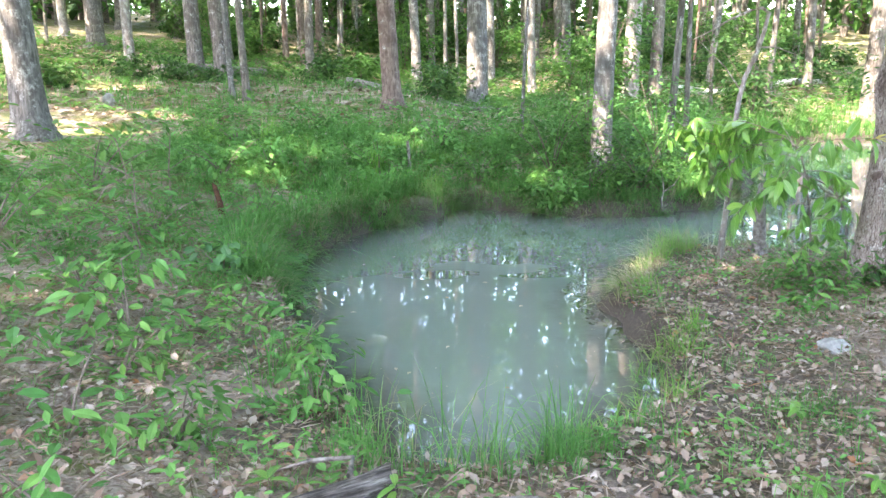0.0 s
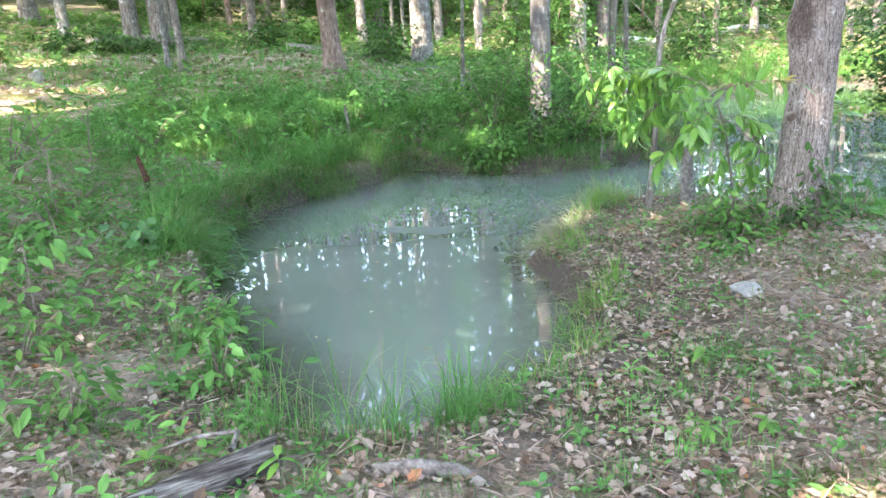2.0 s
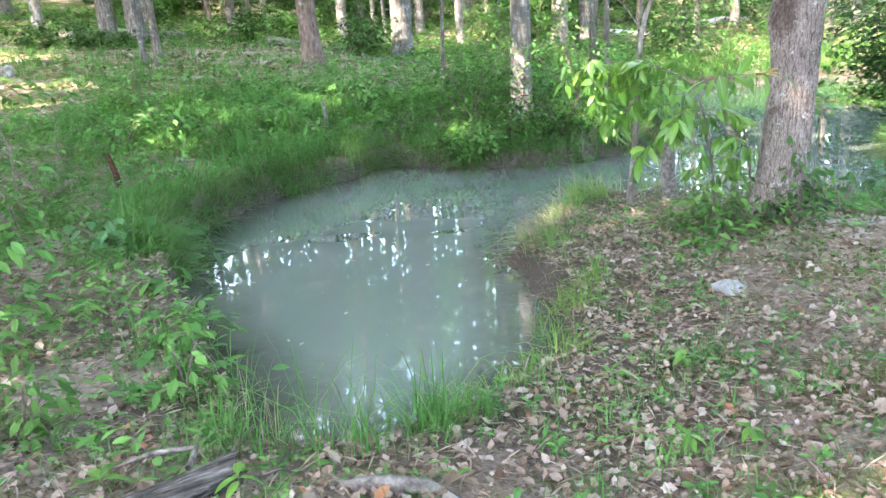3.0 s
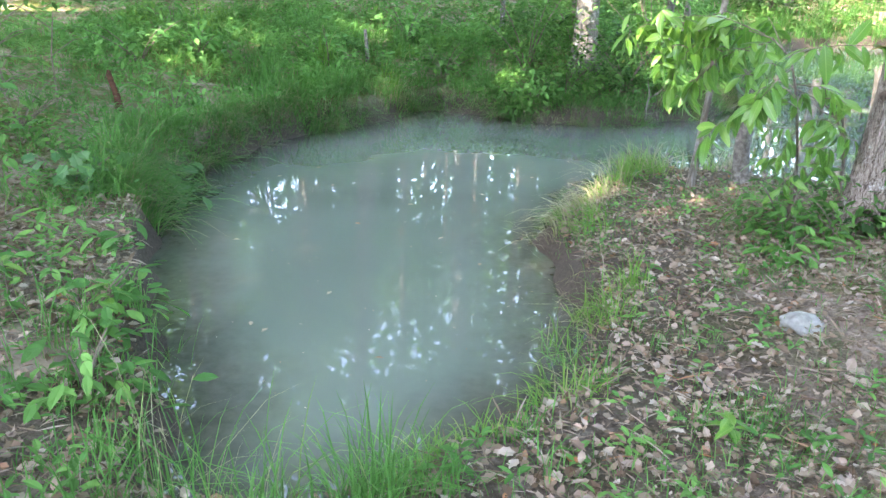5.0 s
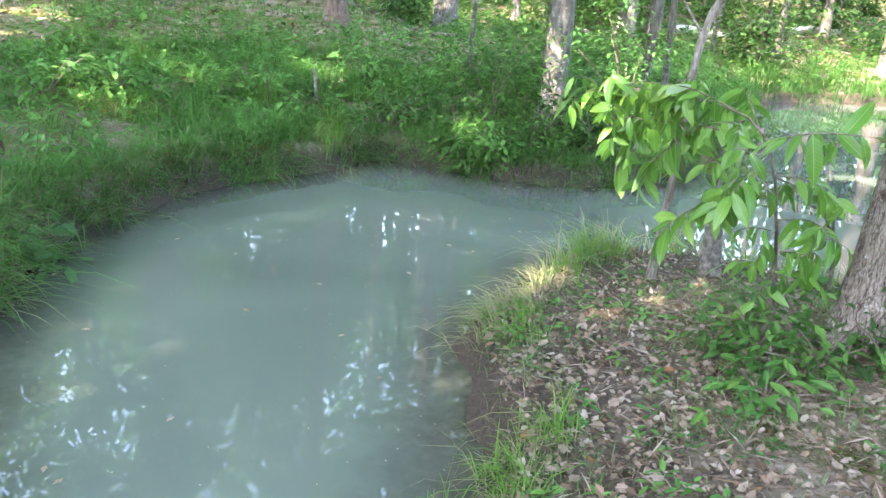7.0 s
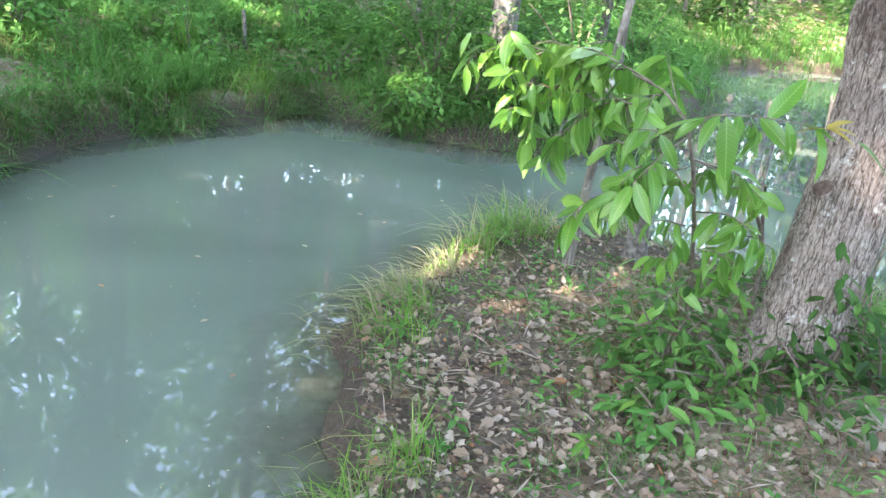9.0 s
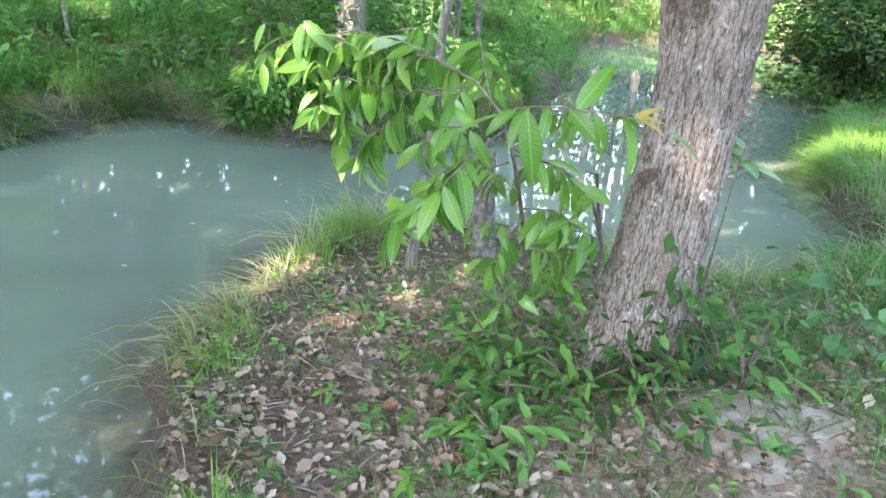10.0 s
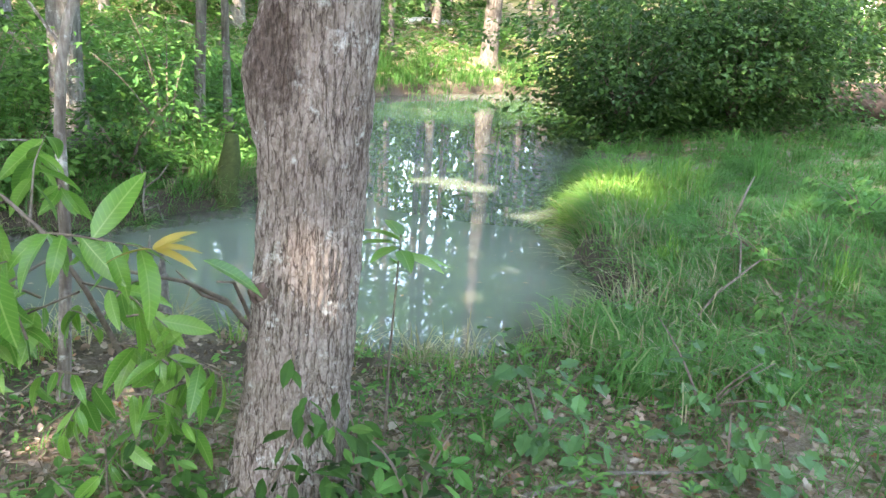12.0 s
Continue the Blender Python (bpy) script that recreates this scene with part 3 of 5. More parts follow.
# ---- the big tree on the spit ----
def big_tree(x, y):
    base = at_ground(x, y)
    root = thing("oak_tree", (x, y, base), "stout oak with furrowed grey-brown bark and a dark scar", "tree")
    sides = 190
    z = np.concatenate([np.arange(-0.12, 2.5, 0.013), np.linspace(2.6, 17, 24)])
    a = np.arange(sides) / sides * 2 * np.pi
    A, Z = np.meshgrid(a, z)
    r = 0.160 - 0.006 * Z.clip(0, 6) + 0.05 * np.exp(-Z.clip(0) / 0.20) + 0.035 * np.exp(-Z.clip(0) / 0.12) * np.sin(4 * A + 0.8)
    r = np.where(Z > 6, 0.124 * np.clip(1 - (Z - 6) / 12, 0.1, 1), r)
    # the scarred swelling and a knot below it
    face = lambda a0, z0, wa, wz: np.exp(-((np.angle(np.exp(1j * (A - a0))) / wa) ** 2) - ((Z - z0) / wz) ** 2)
    r += 0.062 * face(3.25, 1.34, 0.60, 0.17) - 0.026 * face(3.64, 1.38, 0.30, 0.12) + 0.036 * face(3.54, 0.73, 0.22, 0.034) + 0.02 * face(5.4, 1.7, 0.9, 0.4)
    ph = 25 * A + 0.9 * np.sin(1.6 * Z + 2 * A) + 0.5 * np.sin(5.3 * Z + 3 * A + 1) + 0.45 * np.sin(13 * Z - 5 * A) + 0.35 * np.sin(29 * Z + 7 * A) + 0.2 * np.sin(57 * Z - 11 * A)
    split = np.sin(9 * A + 34 * Z + 2.2 * np.sin(7 * A) + 1.7 * np.sin(6 * Z)) + 0.7 * np.sin(61 * Z - 13 * A + np.sin(19 * A) * 2)
    ridge = np.abs(np.sin(ph)) ** 0.7 * (0.5 + 0.5 * np.clip(split + 0.75, 0, 1))
    fade = smooth(0.0, 0.25, Z) * (1 - 0.55 * smooth(1.2, 1.9, Z))
    r += (0.0115 * (ridge - 0.6) + rng.normal(0, 0.0011, r.shape)) * (0.45 + 0.55 * fade) * (Z < 2.55)
    cx = -0.012 + 0.062 * np.minimum(Z, 3) + 0.03 * np.maximum(Z - 3, 0) + 0.015 * np.sin(2.2 * Z)
    cy = 0.010 * Z
    verts = np.stack([cx + r * np.cos(A), cy + r * np.sin(A), Z], -1).reshape(-1, 3)
    i = np.arange(len(z) - 1)[:, None] * sides
    j = np.arange(sides)[None]
    k = (j + 1) % sides
    quads = np.stack([i + j, i + k, i + sides + k, i + sides + j], -1).reshape(-1, 4)
    mesh_object("trunk", verts, quads, M_BIGBARK, root)
    # dead wood of the knot lies just proud of the bark
    depth = face(3.58, 0.73, 0.24, 0.040) * (1 + 0.22 * np.sin(9 * A + 23 * Z) + 0.16 * np.sin(41 * Z - 15 * A)) - 0.48
    q = quads[(depth > -0.3)[:-1].reshape(-1)]
    used, index = np.unique(q, return_inverse=True)
    out = verts[used] + np.clip(0.02 * depth.reshape(-1)[used], -0.004, 0.003)[:, None] * np.stack([np.cos(A).reshape(-1)[used], np.sin(A).reshape(-1)[used], np.zeros(len(used))], -1)
    mesh_object("knot", out, index.reshape(-1, 4), M_SCAR, root, "dark knot")
    rr = random.Random(5)
    for n in range(6):
        h = rr.uniform(8, 15)
        ang, reach = rr.uniform(0, 6.28), rr.uniform(2, 4)
        s = np.linspace(0, 1, 6)
        pts = np.array((0.15 + 0.03 * (h - 3), 0.01 * h, h)) + np.stack([np.cos(ang) * reach * s, np.sin(ang) * reach * s, reach * 0.6 * s], -1)
        mesh_object("limb", *tube(pts, np.linspace(0.06, 0.01, 6), 6), M_OAK, root)
    # unseen crown, set off-centre and thick to shade the bank and bushes
    v, f = crown_leaves(np.array((x + 1.9, y + 1.4, base + 14)), 6.2, 7400, 0.42, loose=0.2)
    mesh_object("crown", v - np.array((x, y, base)), f, M_CANOPY, root, soft=False)
    return root


M_SCAR = plain_material("dark_rotten_bark", [(0.3, (0.05, 0.035, 0.028)), (0.7, (0.17, 0.12, 0.10))], 45, 0.95, 0.8, 0.01)
big_tree(2.98, 5.22)


# creeper that climbs the foot of the oak
root = thing("creeper", on(3.02, 5.0), "dark-leaved creeper climbing the oak's bark", "vine")
o = np.array(root.location)
for a0, h in ((4.3, 0.62), (4.9, 0.50), (5.5, 0.42)):
    s = np.linspace(0, 1, 8)
    an = a0 + 0.25 * np.sin(5 * s + a0)
    rad = 0.185 + 0.09 * np.exp(-s * h / 0.15)
    pts = np.stack([2.98 + 0.04 * s + rad * np.cos(an), 5.22 + rad * np.sin(an), 0.36 + h * s], -1)
    mesh_object("stem", *tube(pts - o, np.linspace(0.006, 0.003, 8), 6), M_TWIG, root)
    n = 26
    t = rng.uniform(0.1, 1, n)
    an = a0 + 0.25 * np.sin(5 * t + a0) + rng.normal(0, 0.16, n)
    rad = 0.20 + 0.09 * np.exp(-t * h / 0.15)
    pos = np.stack([2.98 + 0.04 * t + rad * np.cos(an), 5.22 + rad * np.sin(an), 0.36 + h * t], -1) - o
    mesh_object("foliage", *scatter(*OVAL, pos, an - 1.57 + rng.normal(0, 0.7, n), rng.normal(-0.5, 0.3, n), rng.normal(0, 0.4, n), rng.uniform(0.05, 0.10, n)), M_SHRUB, root, soft=False)


# ---- broad-leaved sapling ----
def leaf_mesh(name, length, width, curl, fold, material, steps=7):
    """A pointed leaf with a midrib fold, bending downwards by curl."""
    verts, faces = [], []
    for i in range(steps + 1):
        s = i / steps
        w = width * math.sin(math.pi * min(s * 1.02, 1) ** 0.85) ** 0.8 / 2 + 0.0008
        w *= 1 + 0.05 * math.sin(s * 40)
        ang = curl * s
        yy, zz = length * math.sin(ang) / curl if curl else length * s, -length * (1 - math.cos(ang)) / curl if curl else 0
        verts += [(-w, yy, zz + fold * w), (0, yy, zz), (w, yy, zz + fold * w)]
        if i:
            b = 3 * i
            faces += [(b - 3, b - 2, b + 1, b), (b - 2, b - 1, b + 2, b + 1)]
    data = bpy.data.meshes.new(name)
    data.from_pydata(verts, [], faces)
    data.shade_smooth()
    data.materials.append(material)
    return data


LEAVES = [leaf_mesh("sapling_leaf", 0.225, 0.066, 0.8, 0.35, M_BIGLEAF), leaf_mesh("sapling_leaf", 0.210, 0.067, 0.4, 0.25, M_BIGLEAF), leaf_mesh("sapling_leaf", 0.190, 0.056, 1.1, 0.3, M_BIGLEAF)]
PALE = leaf_mesh("pale_leaf", 0.175, 0.080, 0.35, 0.15, leaf_material("leaf_underside", [(0.0, (0.24, 0.36, 0.19)), (1.0, (0.32, 0.44, 0.26))], 0.2, 0.5, 0.3, True))
YELLOW = leaf_mesh("young_leaf", 0.10, 0.026, 0.5, 0.3, M_YELLOW)


def hang_leaf(parent, data, at, yaw, pitch, roll=0.0, size=1.0, name="leaf", label=""):
    ob = new(name, data)
    ob.parent = parent
    ob.matrix_basis = Matrix.LocRotScale(Vector(at), Euler((pitch, roll, yaw)), Vector((size, size, size)))
    return tagged(ob, label)


def branch_with_leaves(parent, pts, radius, leaves, r, droop, first=0.25, size=1.0, material=None):
    """A thin curved branch whose leaves stand alternately to both sides."""
    p = np.array(pts, float)
    t = np.linspace(0, len(p) - 1, 14)
    lo = np.clip(t.astype(int), 0, len(p) - 2)
    fr = (t - lo)[:, None]
    q = p[lo] * (1 - fr) + p[lo + 1] * fr
    q[1:-1] = (q[:-2] + 2 * q[1:-1] + q[2:]) / 4
    mesh_object("branch", *tube(q, np.linspace(radius, radius * 0.3, 14), 6), material or M_TWIG, parent)
    for i in range(leaves):
        s = first + (1 - first) * (i + 0.5) / leaves
        k = min(int(s * 13), 12)
        at = q[k] + (q[k + 1] - q[k]) * (s * 13 - k)
        way = q[k + 1] - q[k]
        yaw = math.atan2(-way[0], way[1]) + (1 if i % 2 else -1) * r.uniform(0.5, 1.2) * (1 - 0.6 * (i >= leaves - 2))
        hang_leaf(parent, r.choice(LEAVES), at, yaw, r.gauss(droop, 0.35), r.gauss(0, 0.5), size * r.uniform(0.5, 1.0))


def sapling():
    x, y = 2.62, 5.47
    z = at_ground(x, y)
    root = thing("sapling", (x, y, z), "young tree with long drooping glossy green leaves", "sapling")
    o = np.array((x, y, z))
    r = random.Random(12)
    L = lambda *pts: [tuple(np.array(q) - o) for q in pts]
    stem = [(2.62, 5.47, z - 0.03), (2.57, 5.42, 0.62), (2.50, 5.34, 0.88), (2.42, 5.26, 1.12), (2.34, 5.20, 1.30), (2.24, 5.24, 1.40)]
    mesh_object("stem", *tube(L(*stem), [0.011, 0.010, 0.009, 0.008, 0.006, 0.005], 8), M_TWIG, root)
    B = lambda pts, n, droop, first=0.2, size=1.0, rad=0.0042: branch_with_leaves(root, L(*pts), rad, n, r, droop - 0.25, first, size)
    B([(2.24, 5.24, 1.40), (2.08, 5.45, 1.45), (1.87, 5.65, 1.42), (1.52, 5.80, 1.36)], 30, -0.7, 0.1)
    B([(2.20, 5.26, 1.42), (2.00, 5.38, 1.50), (1.80, 5.48, 1.50)], 16, -0.3, 0.2, 0.9)
    B([(2.10, 5.42, 1.44), (1.92, 5.58, 1.34), (1.82, 5.65, 1.20), (1.82, 5.67, 1.05)], 22, -1.0, 0.1)
    B([(2.24, 5.26, 1.38), (2.08, 5.46, 1.30), (1.95, 5.62, 1.12), (1.91, 5.67, 0.98)], 22, -1.0, 0.15)
    B([(1.95, 5.60, 1.43), (1.75, 5.72, 1.46), (1.60, 5.72, 1.44)], 14, -0.6, 0.1, 0.9)
    B([(2.36, 5.20, 1.25), (2.22, 5.00, 1.22), (2.12, 4.90, 1.14), (2.07, 4.88, 1.08)], 18, -0.55, 0.4)
    B([(2.40, 5.26, 1.12), (2.22, 5.40, 1.00), (2.08, 5.52, 0.86), (2.02, 5.58, 0.72)], 16, -0.9, 0.2)
    B([(2.34, 5.20, 1.30), (2.36, 4.95, 1.38), (2.44, 4.80, 1.41), (2.57, 4.66, 1.42)], 11, -0.35, 0.15, 0.8)
    B([(2.30, 5.20, 1.33), (2.30, 5.42, 1.45), (2.32, 5.60, 1.50)], 13, -0.5, 0.3, 0.9)
    B([(2.40, 5.26, 1.15), (2.52, 5.12, 1.16), (2.62, 5.05, 1.08)], 11, -0.7, 0.3, 0.85)
    B([(2.48, 5.32, 0.93), (2.58, 5.20, 0.97), (2.66, 5.14, 0.92)], 11, -0.8, 0.3, 0.8)
    B([(2.50, 5.34, 0.88), (2.40, 5.20, 0.84), (2.34, 5.12, 0.76)], 10, -0.9, 0.3, 0.8)
    B([(2.56, 5.40, 0.66), (2.62, 5.28, 0.70), (2.70, 5.24, 0.66)], 10, -0.7, 0.3, 0.75)
    B([(2.57, 5.42, 0.62), (2.48, 5.30, 0.60), (2.42, 5.24, 0.54)], 8, -0.8, 0.3, 0.75)
    B([(2.45, 5.30, 1.02), (2.52, 5.42, 1.08), (2.60, 5.52, 1.06)], 10, -0.7, 0.3, 0.85)
    fill = ((2.10, 5.40, 1.44), (1.95, 5.52, 1.45), (1.78, 5.62, 1.42), (1.90, 5.60, 1.30), (2.05, 5.45, 1.30), (2.20, 5.20, 1.38), (2.25, 5.05, 1.25), (2.15, 4.98, 1.17), (2.32, 5.12, 1.16), (2.44, 5.22, 1.02),
            (2.52, 5.10, 1.10), (2.40, 4.90, 1.36), (2.30, 4.95, 1.12), (2.20, 5.30, 1.02), (2.50, 5.25, 0.80), (2.58, 5.30, 0.62), (2.62, 5.10, 0.95), (2.36, 5.40, 1.38), (2.10, 5.55, 1.46), (2.46, 5.36, 0.70),
            (1.70, 5.72, 1.42), (1.62, 5.74, 1.40), (1.74, 5.66, 1.34), (1.86, 5.60, 1.24), (1.98, 5.50, 1.38), (1.92, 5.64, 1.10), (2.05, 5.50, 1.18), (2.60, 5.25, 0.78), (2.66, 5.30, 0.86), (2.40, 5.15, 0.92),
            (1.56, 5.78, 1.38), (1.66, 5.76, 1.45), (1.80, 5.70, 1.47), (1.84, 5.70, 1.30), (1.78, 5.68, 1.18), (1.98, 5.56, 1.28), (1.72, 5.60, 1.48), (2.00, 5.60, 1.50), (2.16, 5.34, 1.32), (2.26, 5.34, 1.20), (2.10, 5.06, 1.22), (2.20, 4.96, 1.06))
    for c in fill:
        a = r.uniform(0, 6.28)
        e = (c[0] + 0.16 * math.cos(a), c[1] + 0.16 * math.sin(a), c[2] + r.uniform(-0.06, 0.05))
        m = ((c[0] + e[0]) / 2, (c[1] + e[1]) / 2, (c[2] + e[2]) / 2 + 0.02)
        B([c, m, e], 6, r.uniform(-1.3, -0.3), 0.1, r.uniform(0.6, 0.9), 0.004)
    # single leaves that stand out
    for at, yaw, pitch, size in (((1.86, 5.34, 1.46), 1.2, 0.35, 0.95), ((1.90, 5.34, 1.46), -0.9, 0.45, 0.95), ((2.18, 5.10, 1.38), 1.3, 0.1, 0.9), ((2.16, 5.10, 1.36), 2.8, -1.1, 0.85)):
        hang_leaf(root, PALE, np.array(at) - o, yaw, pitch, 0.2, size, "upturned_leaf", "pale upturned leaf")
    hang_leaf(root, LEAVES[1], np.array((2.46, 4.80, 1.40)) - o, -0.5, 1.15, 0.5, 0.92)
    hang_leaf(root, LEAVES[1], np.array((2.28, 4.66, 1.42)) - o, 3.0, -1.35, 0.2, 0.96)
    hang_leaf(root, LEAVES[1], np.array((2.24, 4.72, 1.40)) - o, 1.7, -0.25, 0.2, 0.9)
    hang_leaf(root, LEAVES[1], np.array((2.68, 4.65, 1.39)) - o, -1.7, -0.5, 0.3, 0.78)
    for yaw, pitch in ((-1.2, 0.5), (-1.6, 0.1), (-2.0, -0.2), (1.3, -0.1), (-0.8, 0.2)):
        hang_leaf(root, YELLOW, np.array((2.58, 4.65, 1.42)) - o, yaw, pitch, 0.2, 1.0, "young_leaf", "yellow young leaf")
    return root


sapling()


M_DEADBARK = bark_material("bleached_dead_bark", (0.11, 0.085, 0.07), (0.38, 0.34, 0.30), 0.5)


def stick(name, pts, radii, material, label, category, side=8, twigs=(), rough=0.12):
    """A bare branch, stump or root along points in the world."""
    o = np.array(pts[0], float)
    root = thing(name, tuple(o), label, category)
    mesh_object("wood", *tube(np.array(pts) - o, radii, side, rough=rough), material, root)
    for tp, tr in twigs:
        mesh_object("twig", *tube(np.array(tp) - o, tr, 6), material, root)
    return root


stick("bent_stem", [on(3.03, 5.78, -0.03), (3.00, 5.76, 0.62), (2.93, 5.70, 0.78), (2.84, 5.64, 0.92), (2.70, 5.58, 1.02), (2.50, 5.50, 1.10), (2.40, 5.46, 1.16)],
      [0.012, 0.011, 0.010, 0.009, 0.007, 0.005, 0.003], M_TWIG, "dark bare stem arching out beside the oak", "branch",
      twigs=(([(2.97, 5.74, 0.70), (2.90, 5.66, 0.90), (2.86, 5.60, 1.00), (2.80, 5.56, 1.02)], [0.010, 0.008, 0.006, 0.004]),
             ([(2.86, 5.64, 0.90), (2.76, 5.66, 0.94), (2.68, 5.70, 1.02)], [0.008, 0.006, 0.003])))
stick("dead_tree", [on(2.24, 6.45, -0.1), on(2.24, 6.45, 0.03), (2.26, 6.45, 0.50), (2.29, 6.45, 0.90), (2.30, 6.45, 1.39), (2.32, 6.45, 1.63), (2.36, 6.45, 1.82), (2.44, 6.45, 2.01), (2.49, 6.45, 2.18), (2.52, 6.45, 2.34), (2.46, 6.45, 2.38), (2.36, 6.45, 2.36), (2.20, 6.45, 2.29), (2.07, 6.45, 2.21), (1.88, 6.45, 2.12)],
      [0.045, 0.032, 0.026, 0.024, 0.022, 0.021, 0.020, 0.019, 0.018, 0.017, 0.014, 0.012, 0.009, 0.007, 0.003], M_DEADBARK, "crooked bleached dead tree at the water's edge", "dead tree", 12,
      twigs=(([(2.46, 6.45, 2.06), (2.60, 6.45, 2.06), (2.76, 6.45, 2.00)], [0.010, 0.007, 0.003]), ([(2.30, 6.45, 1.2), (2.2, 6.4, 1.35), (2.1, 6.35, 1.36)], [0.009, 0.006, 0.003]),
             ([(2.33, 6.45, 1.7), (2.2, 6.5, 1.90), (1.95, 6.55, 2.15)], [0.008, 0.006, 0.003])))
# broken stump beside it, with a ragged top
root = thing("tree_stump", on(2.65, 6.64), "short dark broken stump with a splintered top", "stump")
s = np.linspace(0, 1, 9)
mesh_object("trunk", *tube(np.stack([0.02 - 0.03 * s, 0.01 * np.sin(4 * s), -0.08 + 0.56 * s], -1), 0.066 * (1 + 0.7 * np.exp(-s * 7)) * (1 - 0.25 * s), 14, rough=0.30), M_DEAD, root)
for k, (a, h) in enumerate(((0.4, 0.16), (2.2, 0.10), (3.6, 0.20), (5.1, 0.08))):
    mesh_object("splinter", *tube(np.array([(0.03 * math.cos(a) - 0.01, 0.03 * math.sin(a), 0.44), (0.034 * math.cos(a) - 0.01, 0.034 * math.sin(a), 0.48 + h * 0.4), (0.03 * math.cos(a), 0.03 * math.sin(a), 0.48 + h)]), [0.022, 0.014, 0.003], 6), M_DEAD, root)
stick("mossy_snag", [(3.40, 10.72, -0.15), (3.41, 10.72, 0.1), (3.45, 10.75, 0.3), (3.48, 10.76, 0.45), (3.50, 10.77, 0.68)], [0.22, 0.14, 0.11, 0.10, 0.06], M_MOSSY,
      "moss-covered broken trunk standing on the far shore", "stump", 16)
stick("red_stump", [on(-2.60, 7.7, -0.03), on(-2.61, 7.7, 0.12), on(-2.66, 7.7, 0.30), on(-2.66, 7.7, 0.34)], [0.040, 0.030, 0.022, 0.010], M_ROT, "rotten red-brown splinter of a stump", "stump", 9, rough=0.3)
stick("stake", [on(-0.83, 11.41, -0.05), on(-0.84, 11.41, 0.2), on(-0.86, 11.41, 0.42)], [0.026, 0.024, 0.020], M_DEAD, "small weathered wooden stake in the grass", "stake", 8)

# driftwood log and root at the near shore
s = np.linspace(0, 1, 26)
line = np.stack([1.15 * s, 0.05 * np.sin(2.5 * s), -0.02 * s - 0.015 * np.sin(4 * s)], -1)
log = thing("log", (-0.33, 2.16, 0.39), "weathered grey log with cracked wood and dark bark", "log")
log.rotation_euler = (0, 0, math.atan2(-0.56, -0.90))
v, f = tube(line, 0.058 * (1 + 0.08 * np.sin(7 * s) + 0.12 * s), 28, rough=0.10)
v = np.asarray(v)
v = v + np.stack([0.02 * np.sin(40 * v[:, 1]) * np.exp(-v[:, 0] * 12), 0.004 * np.sin(130 * v[:, 2] + 3 * v[:, 0]), 0.004 * np.sin(150 * v[:, 1] + 5 * v[:, 0])], -1)
M_LOGWOOD = plain_material("cracked_grey_wood", [(0.40, (0.03, 0.026, 0.022)), (0.52, (0.11, 0.097, 0.085)), (0.68, (0.33, 0.31, 0.28))], 46, 0.9, 0.9, 0.014, (0.10, 1.0, 1.0))
mesh_object("wood", v, f, M_LOGWOOD, log)
mesh_object("broken_branch", *tube(np.array([(0.16, -0.02, 0.05), (0.10, -0.12, 0.06), (0.22, -0.24, 0.03), (0.34, -0.34, -0.03)]), [0.012, 0.010, 0.008, 0.004], 8), M_DEAD, log)
stick("root", [on(0.42, 1.98, -0.02), on(0.30, 2.02, 0.03), on(0.16, 2.03, 0.05), on(0.02, 2.10, 0.02), on(-0.06, 2.16, -0.04)], [0.014, 0.024, 0.027, 0.020, 0.009], M_DEAD, "short weathered root at the pond's edge", "root", 10, rough=0.25)


def rock(name, x, y, size, sink, label, seed, material=None):
    bm = bmesh.new()
    bmesh.ops.create_icosphere(bm, subdivisions=4, radius=1)
    for w in bm.verts:
        n = noise.fractal(w.co * 1.1 + Vector((seed, 0, 0)), 1.0, 2.0, 4)
        w.co = w.co * (1 + 0.28 * n)
        w.co = Vector((w.co.x * size[0], w.co.y * size[1], w.co.z * size[2])) / 2
    data = bpy.data.meshes.new(name)
    bm.to_mesh(data)
    bm.free()
    data.shade_smooth()
    data.materials.append(material or M_ROCK)
    ob = new(name, data)
    ob.location = on(x, y, size[2] * 0.5 - sink)
    ob.rotation_euler = (0.1, 0.08, seed)
    return tagged(ob, label, "rock")


rock("rock", 2.10, 3.93, (0.23, 0.15, 0.10), 0.04, "pale grey stone half sunk in dead leaves", 0.3)
rock("rock", -6.9, 14.97, (0.24, 0.22, 0.30), 0.05, "rounded grey stone on the open slope", 2.3)
rock("rock", 4.6, 13.6, (0.5, 0.3, 0.2), 0.05, "pale stone on the far bank", 1.3)

